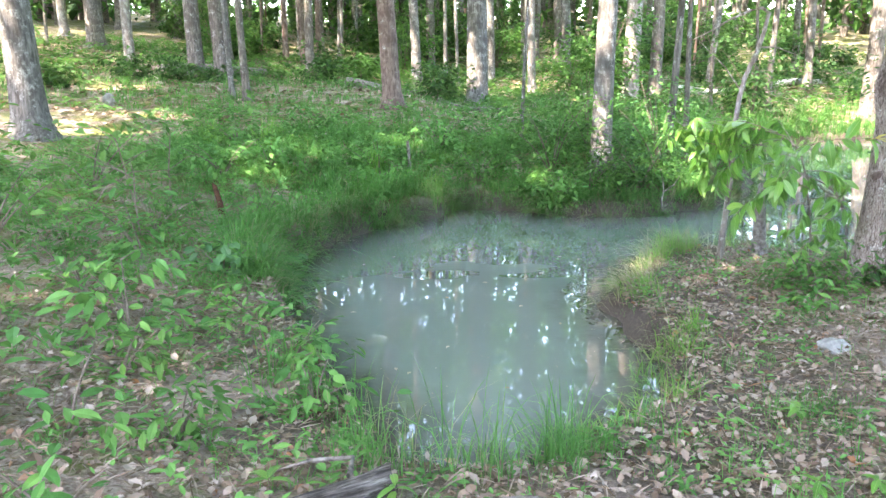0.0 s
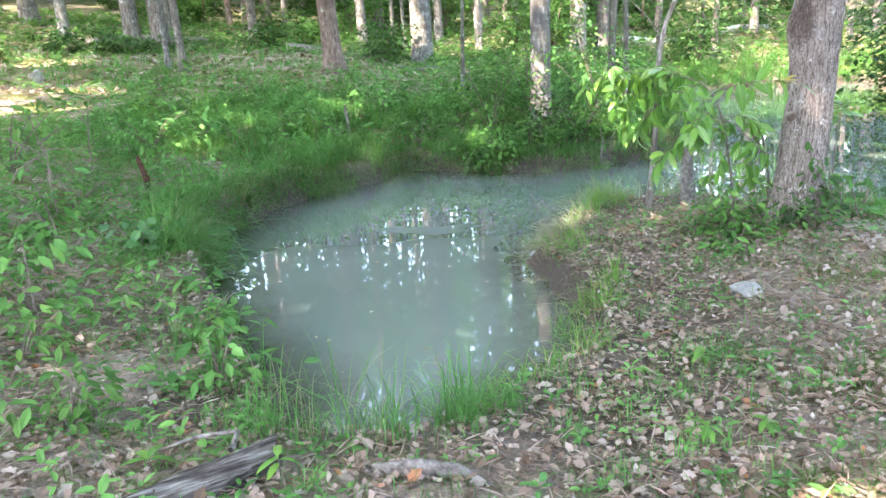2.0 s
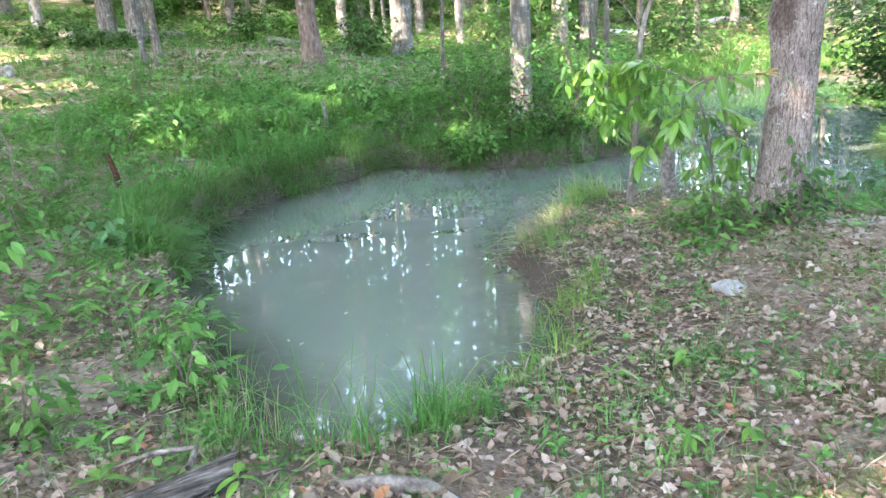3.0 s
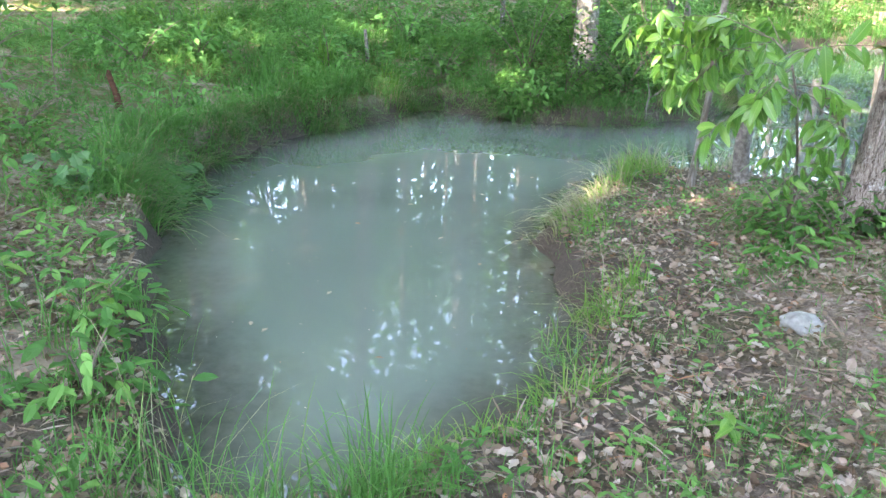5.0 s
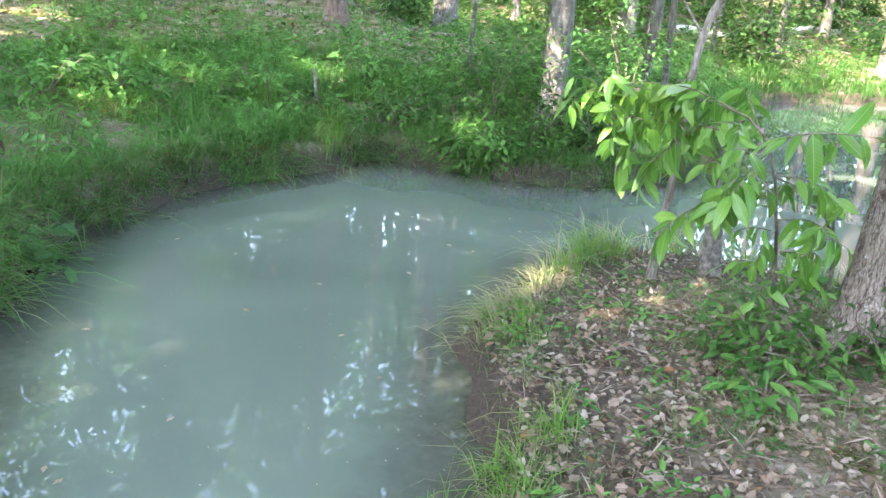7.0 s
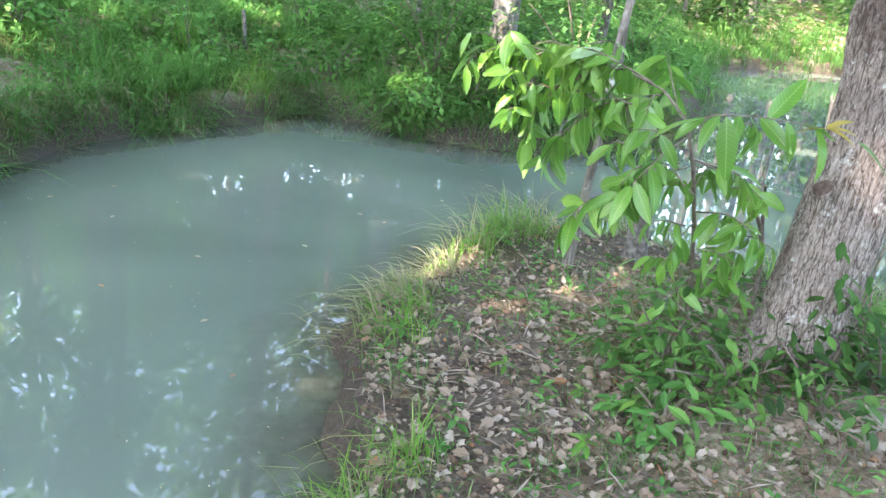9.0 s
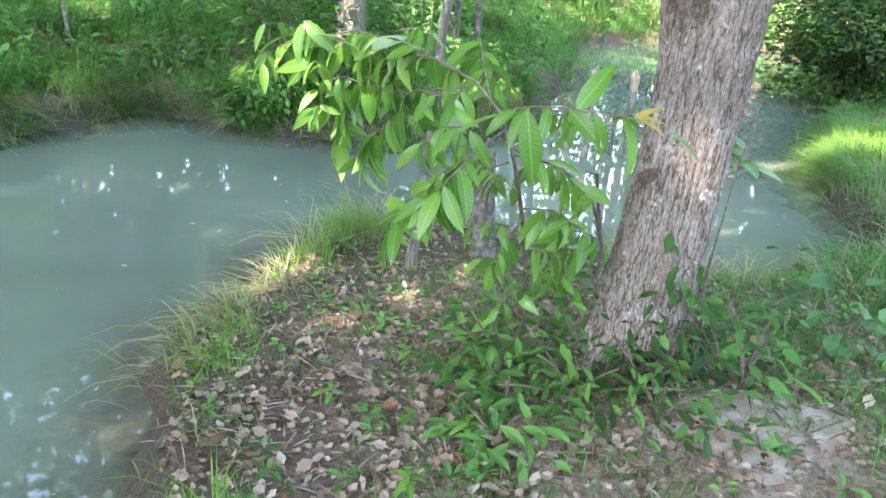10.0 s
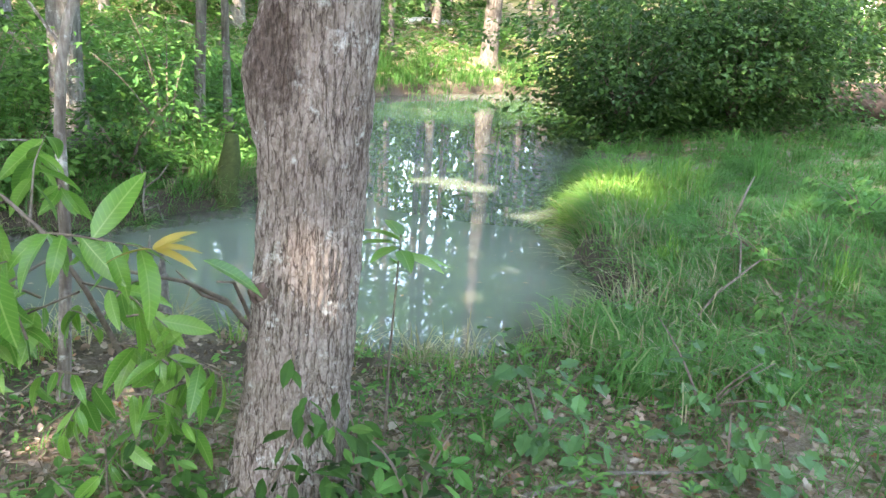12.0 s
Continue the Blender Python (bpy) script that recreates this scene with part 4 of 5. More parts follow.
# dead wood on the far side
stick("white_twig", [(2.68, 10.16, -0.02), (2.66, 10.15, 0.18), (2.68, 10.14, 0.36), (2.64, 10.14, 0.55)], [0.012, 0.010, 0.008, 0.004], M_DEAD, "bleached upright twig at the far shore", "branch",
      twigs=(([(2.67, 10.15, 0.30), (2.80, 10.14, 0.40), (2.88, 10.14, 0.52)], [0.009, 0.007, 0.004]), ([(2.66, 10.15, 0.10), (2.78, 10.12, 0.16), (2.82, 10.1, 0.02)], [0.010, 0.008, 0.005])))
for k, (x0, y0, x1, y1, rad, mat) in enumerate(((11.4, 29.2, 13.6, 30.2, 0.13, M_BLEACHED), (7.2, 27.0, 9.4, 27.6, 0.14, M_BLEACHED), (-3.2, 21.8, -0.8, 21.0, 0.12, M_DEAD), (-0.6, 19.0, 0.9, 18.4, 0.07, M_DEAD),
                                                 (-9.8, 24.0, -6.2, 25.0, 0.16, M_DEAD), (3.0, 24.5, 4.6, 24.0, 0.10, M_DEAD), (3.2, 14.3, 4.4, 13.8, 0.04, M_BLEACHED), (15.3, 14.9, 19.0, 13.6, 0.42, M_ROTLOG := plain_material("rotting_log_bark", [(0.3, (0.04, 0.03, 0.024)), (0.55, (0.12, 0.085, 0.065)), (0.75, (0.26, 0.19, 0.145))], 7, 0.95, 0.8, 0.04)))):
    s = np.linspace(0, 1, 8)
    pts = [on(x0 + (x1 - x0) * a, y0 + (y1 - y0) * a, rad * 0.75 + 0.05 * math.sin(5 * a + k)) for a in s]
    stick("fallen_log", pts, rad * np.linspace(1.0, 0.75, 8), mat, "rotting brown fallen trunk beside the bushes" if rad > 0.3 else "pale fallen branch lying on the forest floor", "log", 12, rough=0.2)
stick("dead_branch", [on(7.25, 8.0, 0.02), on(7.6, 8.35, 0.10), on(8.1, 8.8, 0.18), on(8.6, 9.25, 0.20)], [0.016, 0.014, 0.011, 0.006], M_TWIG, "grey dead branch lying in the grass", "branch")
stick("dead_branch", [on(5.4, 6.3, 0.03), on(5.9, 6.6, 0.15), on(6.5, 6.9, 0.20), on(7.1, 6.95, 0.12)], [0.009, 0.008, 0.006, 0.003], M_TWIG, "thin dark branch lying over the grass", "branch",
      twigs=(([on(6.2, 6.75, 0.17), on(6.5, 7.1, 0.28), on(6.7, 7.4, 0.33)], [0.008, 0.006, 0.003]),))
stick("dead_branch", [on(3.7, 5.0, 0.02), on(4.1, 5.05, 0.04), on(4.5, 4.95, 0.03)], [0.009, 0.008, 0.004], M_DEAD, "short pale stick lying on the litter", "branch")
stick("water_twig", [(5.25, 6.75, -0.05), (5.15, 6.85, 0.06), (4.95, 6.95, 0.10), (4.72, 7.0, 0.02)], [0.008, 0.007, 0.005, 0.003], M_TWIG, "thin dark twig arching out of the water", "branch")
for k in range(26):
    r = random.Random(100 + k)
    x, y = r.uniform(-2.5, 5.5), r.uniform(1.0, 5.0)
    if float(pond_distance(np.array([x]), np.array([y]))[0]) < 0.3 or math.hypot(x - 2.98, y - 5.22) < 0.35:
        continue
    a, l = r.uniform(0, 6.28), r.uniform(0.12, 0.4)
    stick("dead_twig", [on(x, y, 0.012), on(x + l * 0.5 * math.cos(a), y + l * 0.5 * math.sin(a), 0.03), on(x + l * math.cos(a + 0.2), y + l * math.sin(a + 0.2), 0.015)],
          [0.005, 0.004, 0.002], M_TWIG if k % 2 else M_DEAD, "small dead twig lying among the leaves", "twig")

# the young trees of the far bank
tree(3.35, 12.6, 0.13, 9, M_OAK, "young dark tree on the far bank", (0.03, 0), 71, 4, 900, group="young trees of the far bank")
tree(3.72, 12.9, 0.10, 8, M_OAK, "slender dark tree on the far bank", (0.0, 0), 72, 3, 700, group="young trees of the far bank")
tree(1.0, 13.4, 0.07, 6, M_GREY, "thin young tree behind the grassy bank", (0.03, 0), 73, 3, 500, group="young trees of the far bank")


# ---- shrubs ----
def shrub(x, y, height, radius, count, size, material, label, seed, shape=OVAL, stems=5, group="", low=0.15):
    """A bush of bent stems with separate leaves in loose layers."""
    base = at_ground(x, y)
    root = thing("shrub", (x, y, base), label, "shrub", group)
    r = random.Random(seed)
    tips, wide = [], 0.42 if height > 2 else 0.30
    for k in range(stems):
        a, reach, h = r.uniform(0, 6.28), radius * r.uniform(0.3, 0.95), height * r.uniform(0.55, 1.0)
        s = np.linspace(0, 1, 7)
        pts = np.stack([np.cos(a) * reach * s ** 1.5, np.sin(a) * reach * s ** 1.5, -0.04 + h * s - 0.12 * h * s ** 3], -1)
        mesh_object("stem", *tube(pts, np.linspace(0.006 + 0.006 * height, 0.003, 7), 6), M_TWIG, root)
        for t in np.linspace(low, 1, 7):
            i = min(int(t * 6), 5)
            c = pts[i] + (pts[i + 1] - pts[i]) * (t * 6 - i)
            tips += [c + np.array((r.gauss(0, wide), r.gauss(0, wide), r.gauss(0.0, wide * 0.45))) * radius for _ in range(3)]
    tips = np.array(tips)
    pick = rng.integers(0, len(tips), count)
    pos = tips[pick] + rng.normal(size=(count, 3)) * np.array((0.14, 0.14, 0.06)) * radius
    pos[:, 2] = np.maximum(pos[:, 2], 0.03)
    keep = keep_gaps(pos + np.array((x, y, base)))
    pos = pos[keep]
    n = len(pos)
    yaw = np.arctan2(-pos[:, 0], pos[:, 1]) + rng.normal(0, 0.9, n)
    v, f = scatter(*shape, pos, yaw, rng.normal(-0.25, 0.35, n), rng.normal(0, 0.35, n), size * rng.uniform(0.6, 1.25, n))
    mesh_object("foliage", v, f, material, root, soft=False)
    return root


SHRUBS = [  # x, y, height, radius, leaves, leaf size, material, label, stems
    (1.15, 10.35, 0.55, 0.55, 420, 0.10, M_SHRUB, "low leafy shrub hanging over the far shore", 5),
    (1.75, 10.55, 0.8, 0.6, 600, 0.09, M_SHRUB, "leafy shrub below the pale tree", 6),
    (1.30, 11.3, 1.5, 0.8, 900, 0.09, M_SHRUB, "tall airy shrub on the grassy bank", 6),
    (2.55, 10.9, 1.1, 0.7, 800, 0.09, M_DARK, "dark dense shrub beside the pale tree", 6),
    (2.95, 11.6, 1.7, 0.8, 900, 0.09, M_HERB, "bright sunlit shrub on the far bank", 6),
    (2.0, 12.4, 1.5, 0.9, 900, 0.10, M_SHRUB, "leafy shrub behind the pale tree", 6),
    (3.9, 12.0, 0.8, 0.7, 500, 0.10, M_SHRUB, "low shrub on the far bank", 5),
    (4.3, 14.6, 1.3, 0.9, 600, 0.12, M_SHRUB, "leafy shrub behind the second pool", 5),
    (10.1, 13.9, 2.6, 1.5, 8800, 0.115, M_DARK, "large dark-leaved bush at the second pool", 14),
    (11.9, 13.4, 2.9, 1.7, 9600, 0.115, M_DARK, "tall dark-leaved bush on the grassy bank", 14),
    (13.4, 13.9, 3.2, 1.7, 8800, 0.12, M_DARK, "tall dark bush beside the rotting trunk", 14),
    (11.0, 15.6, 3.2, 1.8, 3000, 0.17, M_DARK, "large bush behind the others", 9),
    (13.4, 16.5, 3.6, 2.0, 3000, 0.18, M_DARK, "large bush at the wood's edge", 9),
    (16.2, 16.6, 3.4, 2.0, 1500, 0.17, M_SHRUB, "large leafy bush at the wood's edge", 8),
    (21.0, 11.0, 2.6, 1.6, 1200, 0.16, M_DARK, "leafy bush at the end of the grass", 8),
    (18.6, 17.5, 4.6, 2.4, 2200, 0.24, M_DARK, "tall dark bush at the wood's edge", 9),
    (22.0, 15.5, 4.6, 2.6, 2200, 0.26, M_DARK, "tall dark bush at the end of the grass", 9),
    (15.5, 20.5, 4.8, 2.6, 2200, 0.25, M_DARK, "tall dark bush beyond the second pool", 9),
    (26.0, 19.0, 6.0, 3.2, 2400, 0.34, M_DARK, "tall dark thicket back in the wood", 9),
    (21.0, 22.5, 6.0, 3.2, 2400, 0.34, M_SHRUB, "tall green thicket back in the wood", 9),
    (-1.72, 6.55, 0.55, 0.40, 90, 0.15, M_VINE, "small maple seedling with broad lobed leaves at the shore", 4),
    (-1.95, 5.5, 0.40, 0.36, 60, 0.14, M_VINE, "maple seedling with broad leaves on the bank", 4),
    (-1.45, 4.6, 0.35, 0.35, 60, 0.11, M_HERB, "leafy seedling at the pond's edge", 4),
    (-0.82, 3.25, 0.34, 0.30, 90, 0.10, M_HERB, "bright leafy plant overhanging the water", 5),
    (-1.05, 3.75, 0.38, 0.32, 80, 0.10, M_HERB, "bright leafy plant on the near bank", 5),
    (-2.1, 4.1, 0.62, 0.55, 110, 0.13, M_HERB, "spreading broad-leaved seedling on the bank", 4),
    (-2.6, 5.6, 0.75, 0.5, 110, 0.13, M_HERB, "upright seedling with pale new leaves", 3),
    (-3.6, 5.2, 0.8, 0.6, 150, 0.13, M_SHRUB, "leafy seedling in the undergrowth", 4),
    (-1.75, 2.6, 0.42, 0.40, 48, 0.11, M_HERB, "broad-leaved seedling over the litter", 3),
    (-1.35, 1.75, 0.36, 0.34, 36, 0.11, M_HERB, "broad-leaved seedling beside the log", 3),
    (-2.3, 2.9, 0.55, 0.45, 80, 0.14, M_HERB, "broad-leaved seedling under the trees", 4),
    (-3.9, 7.6, 0.9, 0.8, 260, 0.13, M_SHRUB, "low leafy bush on the slope", 5),
    (-5.0, 6.6, 0.9, 0.8, 260, 0.13, M_SHRUB, "low leafy bush under the grey tree", 5),
    (-3.0, 9.2, 0.7, 0.7, 220, 0.12, M_HERB, "low bright-leaved bush on the slope", 5),
    (2.66, 4.98, 0.32, 0.42, 260, 0.066, M_SHRUB, "dark-leaved creeper round the oak's foot", 7),
    (2.44, 5.18, 0.36, 0.38, 220, 0.075, M_SHRUB, "leafy undergrowth below the sapling", 6),
    (2.92, 4.80, 0.34, 0.34, 170, 0.075, M_DARK, "dark creeper leaves before the oak", 6),
    (3.26, 5.05, 0.36, 0.26, 90, 0.085, M_DARK, "creeper leaves at the oak's side", 4),
    (2.36, 4.78, 0.26, 0.26, 70, 0.10, M_HERB, "bright green seedlings under the sapling", 4),
    (3.32, 4.98, 0.50, 0.24, 34, 0.12, M_HERB, "pale green shoot beside the oak", 3),
    (4.05, 5.45, 0.50, 0.42, 90, 0.085, M_VINE, "broad-leaved vine at the second pool", 4),
    (4.55, 4.95, 0.36, 0.42, 80, 0.085, M_VINE, "broad-leaved vine on the litter", 4),
    (3.95, 4.40, 0.30, 0.36, 70, 0.085, M_VINE, "broad-leaved seedling before the grass", 4),
    (4.9, 5.5, 0.42, 0.42, 90, 0.08, M_VINE, "leafy vine at the edge of the grass", 4),
    (-2.6, 4.6, 0.55, 0.55, 240, 0.085, M_SHRUB, "dark leafy seedlings above the bank", 6),
    (-1.9, 3.5, 0.42, 0.45, 200, 0.08, M_SHRUB, "dark leafy seedlings beside the pond", 6),
    (-3.2, 3.9, 0.55, 0.6, 240, 0.09, M_SHRUB, "dark leafy seedlings under the trees", 6),
    (-2.9, 6.6, 0.5, 0.55, 240, 0.08, M_SHRUB, "dark leafy seedlings on the slope", 6),
    (-1.3, 2.7, 0.36, 0.36, 150, 0.075, M_SHRUB, "dark leafy seedlings over the litter", 5),
    (-2.6, 9.9, 0.6, 0.5, 170, 0.11, M_HERB, "bright leafy plant among the grass of the far bank", 5),
    (-1.2, 10.6, 0.7, 0.55, 190, 0.12, M_HERB, "tall bright leafy plant in the grass", 5),
    (0.2, 11.2, 0.6, 0.5, 170, 0.11, M_SHRUB, "green leafy plant in the grass above the shore", 5),
    (-3.4, 11.3, 0.7, 0.6, 190, 0.12, M_SHRUB, "green leafy plant in the open grass", 5),
    (-0.4, 12.6, 0.8, 0.6, 190, 0.12, M_HERB, "bright leafy plant behind the grassy bank", 5),
    (1.3, 10.25, 0.5, 0.45, 170, 0.10, M_HERB, "bright leafy plant over the far shore", 5),
    (-2.2, 8.0, 0.5, 0.45, 150, 0.10, M_HERB, "bright leafy plant at the edge of the steep bank", 5),
    (6.9, 7.2, 0.45, 0.5, 150, 0.09, M_HERB, "low leafy plant in the matted grass", 5),
    (8.6, 7.9, 0.45, 0.55, 170, 0.10, M_HERB, "low leafy plant in the deep grass", 5),
    (6.0, 6.1, 0.40, 0.45, 150, 0.08, M_SHRUB, "low dark leafy plant at the edge of the grass", 5),
]
LOBES = [k for k, row in enumerate(SHRUBS) if row[6] is M_VINE]
for k, (x, y, h, rad, n, size, mat, label, stems) in enumerate(SHRUBS):
    shrub(x, y, h, rad, n, size, mat, label, 200 + k, LOBED if k in LOBES else CARD if y > 13 or x > 9 else OVAL, stems)

# the tuft of leaves that shows past the oak
root = thing("seedling", on(3.42, 5.58, 0), "slim shoot with a whorl of long green leaves behind the oak", "sapling")
mesh_object("stem", *tube(np.array([(0, 0, -0.03), (0.0, -0.02, 0.4), (0.01, -0.05, 0.86)]), [0.006, 0.005, 0.003], 6), M_TWIG, root)
for k in range(9):
    hang_leaf(root, LEAVES[1], (0.01, -0.05, 0.85 - 0.012 * k), k * 0.75, 0.28 - 0.05 * k, 0.1, 0.92)

def seedling(x, y, height, leaves, size, label, seed):
    """One shoot with a loose whorl of leaves."""
    r = random.Random(seed)
    root = thing("seedling", on(x, y), label, "seedling")
    mesh_object("stem", *tube(np.array([(0, 0, -0.02), (0.004, 0.004, height * 0.5), (0.0, 0.006, height)]), [0.004, 0.003, 0.002], 6), M_TWIG, root)
    for k in range(leaves):
        hang_leaf(root, LEAVES[k % 3], (0, 0.005, height * (1 - 0.10 * (k // 2))), k * 2.3 + r.uniform(-0.3, 0.3), r.uniform(-0.15, 0.35), r.uniform(-0.2, 0.2), size * r.uniform(0.75, 1.1))


for k, (x, y, h, n, size, label) in enumerate((
        (-0.31, 2.04, 0.10, 5, 0.55, "single green shoot beside the grey log"),
        (1.54, 3.08, 0.07, 5, 0.60, "small green shoot among the dead leaves"),
        (1.49, 2.28, 0.06, 6, 0.42, "yellow-green seedling in the leaf litter"),
        (1.26, 2.26, 0.08, 5, 0.45, "small green shoot among the dead leaves"),
        (2.26, 4.82, 0.06, 5, 0.42, "pale green seedling before the creeper"),
        (-0.77, 2.10, 0.08, 4, 0.60, "broad-leaved seedling over the brown litter"),
        (-0.94, 3.76, 0.22, 8, 0.55, "bright leafy shoot leaning over the water"),
        (-1.51, 3.94, 0.20, 6, 0.60, "dark green shoot on the bare bank"),
        (2.12, 5.36, 0.05, 4, 0.40, "pale green seedling in the leaf litter"),
        (1.81, 5.14, 0.06, 5, 0.40, "small green shoot among the dead leaves"),
        (2.04, 4.58, 0.06, 5, 0.40, "small green shoot among the dead leaves"),
        (2.08, 4.92, 0.06, 5, 0.40, "small green shoot among the dead leaves"),
        (1.53, 3.12, 0.08, 5, 0.50, "small green shoot among the dead leaves"),
        )):
    seedling(x, y, h, n, size, label, 500 + k)
r = random.Random(21)
count = 0
while count < 85:
    x, y = r.uniform(-16, 20), r.uniform(15, 46)
    if float(pond_distance(np.array([x]), np.array([y]))[0]) < 1.5 or (-7.5 < x < -2.5 and y < 19) or (x < 3 and y < 34 and r.random() < 0.7):
        continue
    count += 1
    h = r.uniform(0.8, 3.4) if y > 23 else r.uniform(0.5, 1.2)
    # most of the undergrowth gets dark leaves to imitate shade under the trees
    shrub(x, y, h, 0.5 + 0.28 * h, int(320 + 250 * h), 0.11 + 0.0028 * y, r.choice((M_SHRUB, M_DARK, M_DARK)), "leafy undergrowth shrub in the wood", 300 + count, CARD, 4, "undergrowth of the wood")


# bare arching twigs of a dead bush on the slope
for k, (x, y) in enumerate(((-3.3, 7.2), (-3.05, 7.5), (-3.5, 6.6), (-2.9, 6.3))):
    r = random.Random(60 + k)
    dx, h = r.uniform(-0.7, 0.7), r.uniform(0.5, 0.95)
    stick("bare_twig", [on(x, y, -0.02), on(x + dx * 0.3, y, h * 0.5), on(x + dx * 0.7, y + 0.1, h * 0.85), on(x + dx * 1.3, y + 0.15, h)], [0.008, 0.007, 0.005, 0.002], M_TWIG,
          "thin bare twig of a dead bush in the undergrowth", "branch", 6,
          twigs=(([on(x + dx * 0.3, y, h * 0.5), on(x + dx * 0.3 + 0.2, y, h * 0.75), on(x + dx * 0.3 + 0.35, y, h * 0.85)], [0.005, 0.004, 0.002]),
                 ([on(x + dx * 0.6, y + 0.08, h * 0.78), on(x + dx * 0.5 - 0.2, y, h * 0.95), on(x + dx * 0.5 - 0.4, y, h * 1.0)], [0.005, 0.004, 0.002])))


# ---- bare soil ----
def patch(name, x, y, rx, ry, material, label, seed):
    """A thin irregular sheet of bare soil that follows the ground."""
    r = random.Random(seed)
    ph = [r.uniform(0, 6.28) for _ in range(4)]
    verts, faces, rings, sides = [on(x, y, 0.022)], [], 7, 40
    for i in range(1, rings + 1):
        for j in range(sides):
            a = j / sides * 2 * math.pi
            k = 1 + 0.16 * math.sin(3 * a + ph[0]) + 0.12 * math.sin(5 * a + ph[1]) + 0.08 * math.sin(9 * a + ph[2]) + 0.06 * math.sin(14 * a + ph[3])
            px, py = x + rx * k * math.cos(a) * i / rings, y + ry * k * math.sin(a) * i / rings
            verts.append(on(px, py, 0.022 * (1 - (i / rings) ** 3) - (0.02 if i == rings else 0)))
    faces += [(0, 1 + j, 1 + (j + 1) % sides) for j in range(sides)]
    for i in range(rings - 1):
        for j in range(sides):
            a, b = 1 + i * sides + j, 1 + i * sides + (j + 1) % sides
            faces.append((a, a + sides, b + sides, b))
    return tagged(mesh_object(name, verts, faces, material), label, "soil", kind="structure")


patch("bare_soil", 3.25, 4.72, 0.42, 0.26, M_SAND, "pale sandy bare soil at the oak's foot", 1)
patch("bare_soil", -1.35, 3.35, 0.42, 0.45, plain_material("brown_earth", [(0.3, (0.11, 0.085, 0.065)), (0.7, (0.30, 0.25, 0.20))], 12, 0.95, 0.6, 0.02), "bare brown earth on the bank", 2)
patch("bare_soil", 7.7, 7.1, 0.45, 0.3, plain_material("red_brown_litter", [(0.3, (0.14, 0.07, 0.05)), (0.7, (0.34, 0.22, 0.16))], 40), "red-brown bare patch in the grass", 4)


# ---- grass ----
def spread(x0, x1, y0, y1, per_m2, near=0.05, far=99.0, clump=0.5, freq=1.3):
    """Random places on land, thinned in patches."""
    n = int((x1 - x0) * (y1 - y0) * per_m2)
    x, y = rng.uniform(x0, x1, n), rng.uniform(y0, y1, n)
    d = pond_distance(x, y)
    w = waves(x * freq, y * freq)
    chance = smooth(-0.2, 0.35, w) if clump >= 1 else 1 - clump + clump * (0.5 + 0.5 * w) * 1.6
    keep = (d > near) & (d < far) & (rng.random(n) < chance)
    keep &= np.hypot(x - 2.98, y - 5.22) > 0.24
    return x[keep], y[keep], d[keep]


def blades(x, y, d, each, length, width, lean, spread_by=0.04, over=0.0, flow=0.0):
    """Tufts of curved, pointed blades. over: how much they hang towards the water near the shore; flow: how far the blades of a tuft lie one way."""
    e = 0.03
    gxx = (pond_distance(x + e, y) - d) / e
    gyy = (pond_distance(x, y + e) - d) / e
    tl = rng.uniform(0.5, 1.45, len(x)) * (0.85 + 0.35 * waves(x * 1.6, y * 1.6))
    way = 5.0 * waves(x * 0.45 + 3, y * 0.45) + rng.normal(0, 0.45, len(x))
    x, y, gxx, gyy, tl, d, way = (np.repeat(q, each) for q in (x, y, gxx, gyy, tl, d, way))
    n = len(x)
    bx, by = x + rng.normal(0, spread_by, n), y + rng.normal(0, spread_by, n)
    a = rng.uniform(0, 6.28, n)
    pull = over * np.exp(-np.maximum(d, 0) / 0.35)
    dx = np.cos(a) * (1 - 0.6 * flow) + np.cos(way) * flow - gxx * pull * 1.6
    dy = np.sin(a) * (1 - 0.6 * flow) + np.sin(way) * flow - gyy * pull * 1.6
    k = np.hypot(dx, dy) + 1e-6
    dx, dy = dx / k, dy / k
    L = length * tl * rng.uniform(0.45, 1.15, n)
    ln = np.clip(rng.uniform(0.1 + 0.8 * flow, lean, n) + pull * rng.uniform(0.15, 0.9, n), 0, 1.25)
    base = np.stack([bx, by, np.maximum(ground_height(bx, by), -0.03) - 0.015], -1)
    out = np.stack([dx, dy, np.zeros(n)], -1)
    side = np.stack([-dy, dx, np.zeros(n)], -1)
    w = width * rng.uniform(0.6, 1.2, n)
    rows = []
    for s, ws in ((0, 0.7), (0.4, 1.0), (0.75, 0.7), (1.0, 0.0)):
        c = base + out * (L * ln * s ** 1.7)[:, None] + np.array((0, 0, 1.0)) * (L * (s * np.sqrt(np.maximum(1 - 0.35 * ln, 0.2)) - 0.55 * ln * s ** 3))[:, None]
        c[:, 2] = np.maximum(c[:, 2], 0.006)
        rows += [c - side * (w * ws / 2)[:, None], c + side * (w * ws / 2)[:, None]] if ws else [c]
    v = np.stack(rows, 1).reshape(-1, 3)
    t = np.array([(0, 1, 3), (0, 3, 2), (2, 3, 5), (2, 5, 4), (4, 5, 6)])
    f = (t[None] + (np.arange(n) * 7)[:, None, None]).reshape(-1, 3)
    return v, f


def sward(name, pieces, material, label):
    verts, faces, base = [], [], 0
    for v, f in pieces:
        verts.append(v)
        faces.append(f + base)
        base += len(v)
    return tagged(mesh_object(name, np.vstack(verts), np.vstack(faces), material, soft=False), label, "grass", kind="stuff")


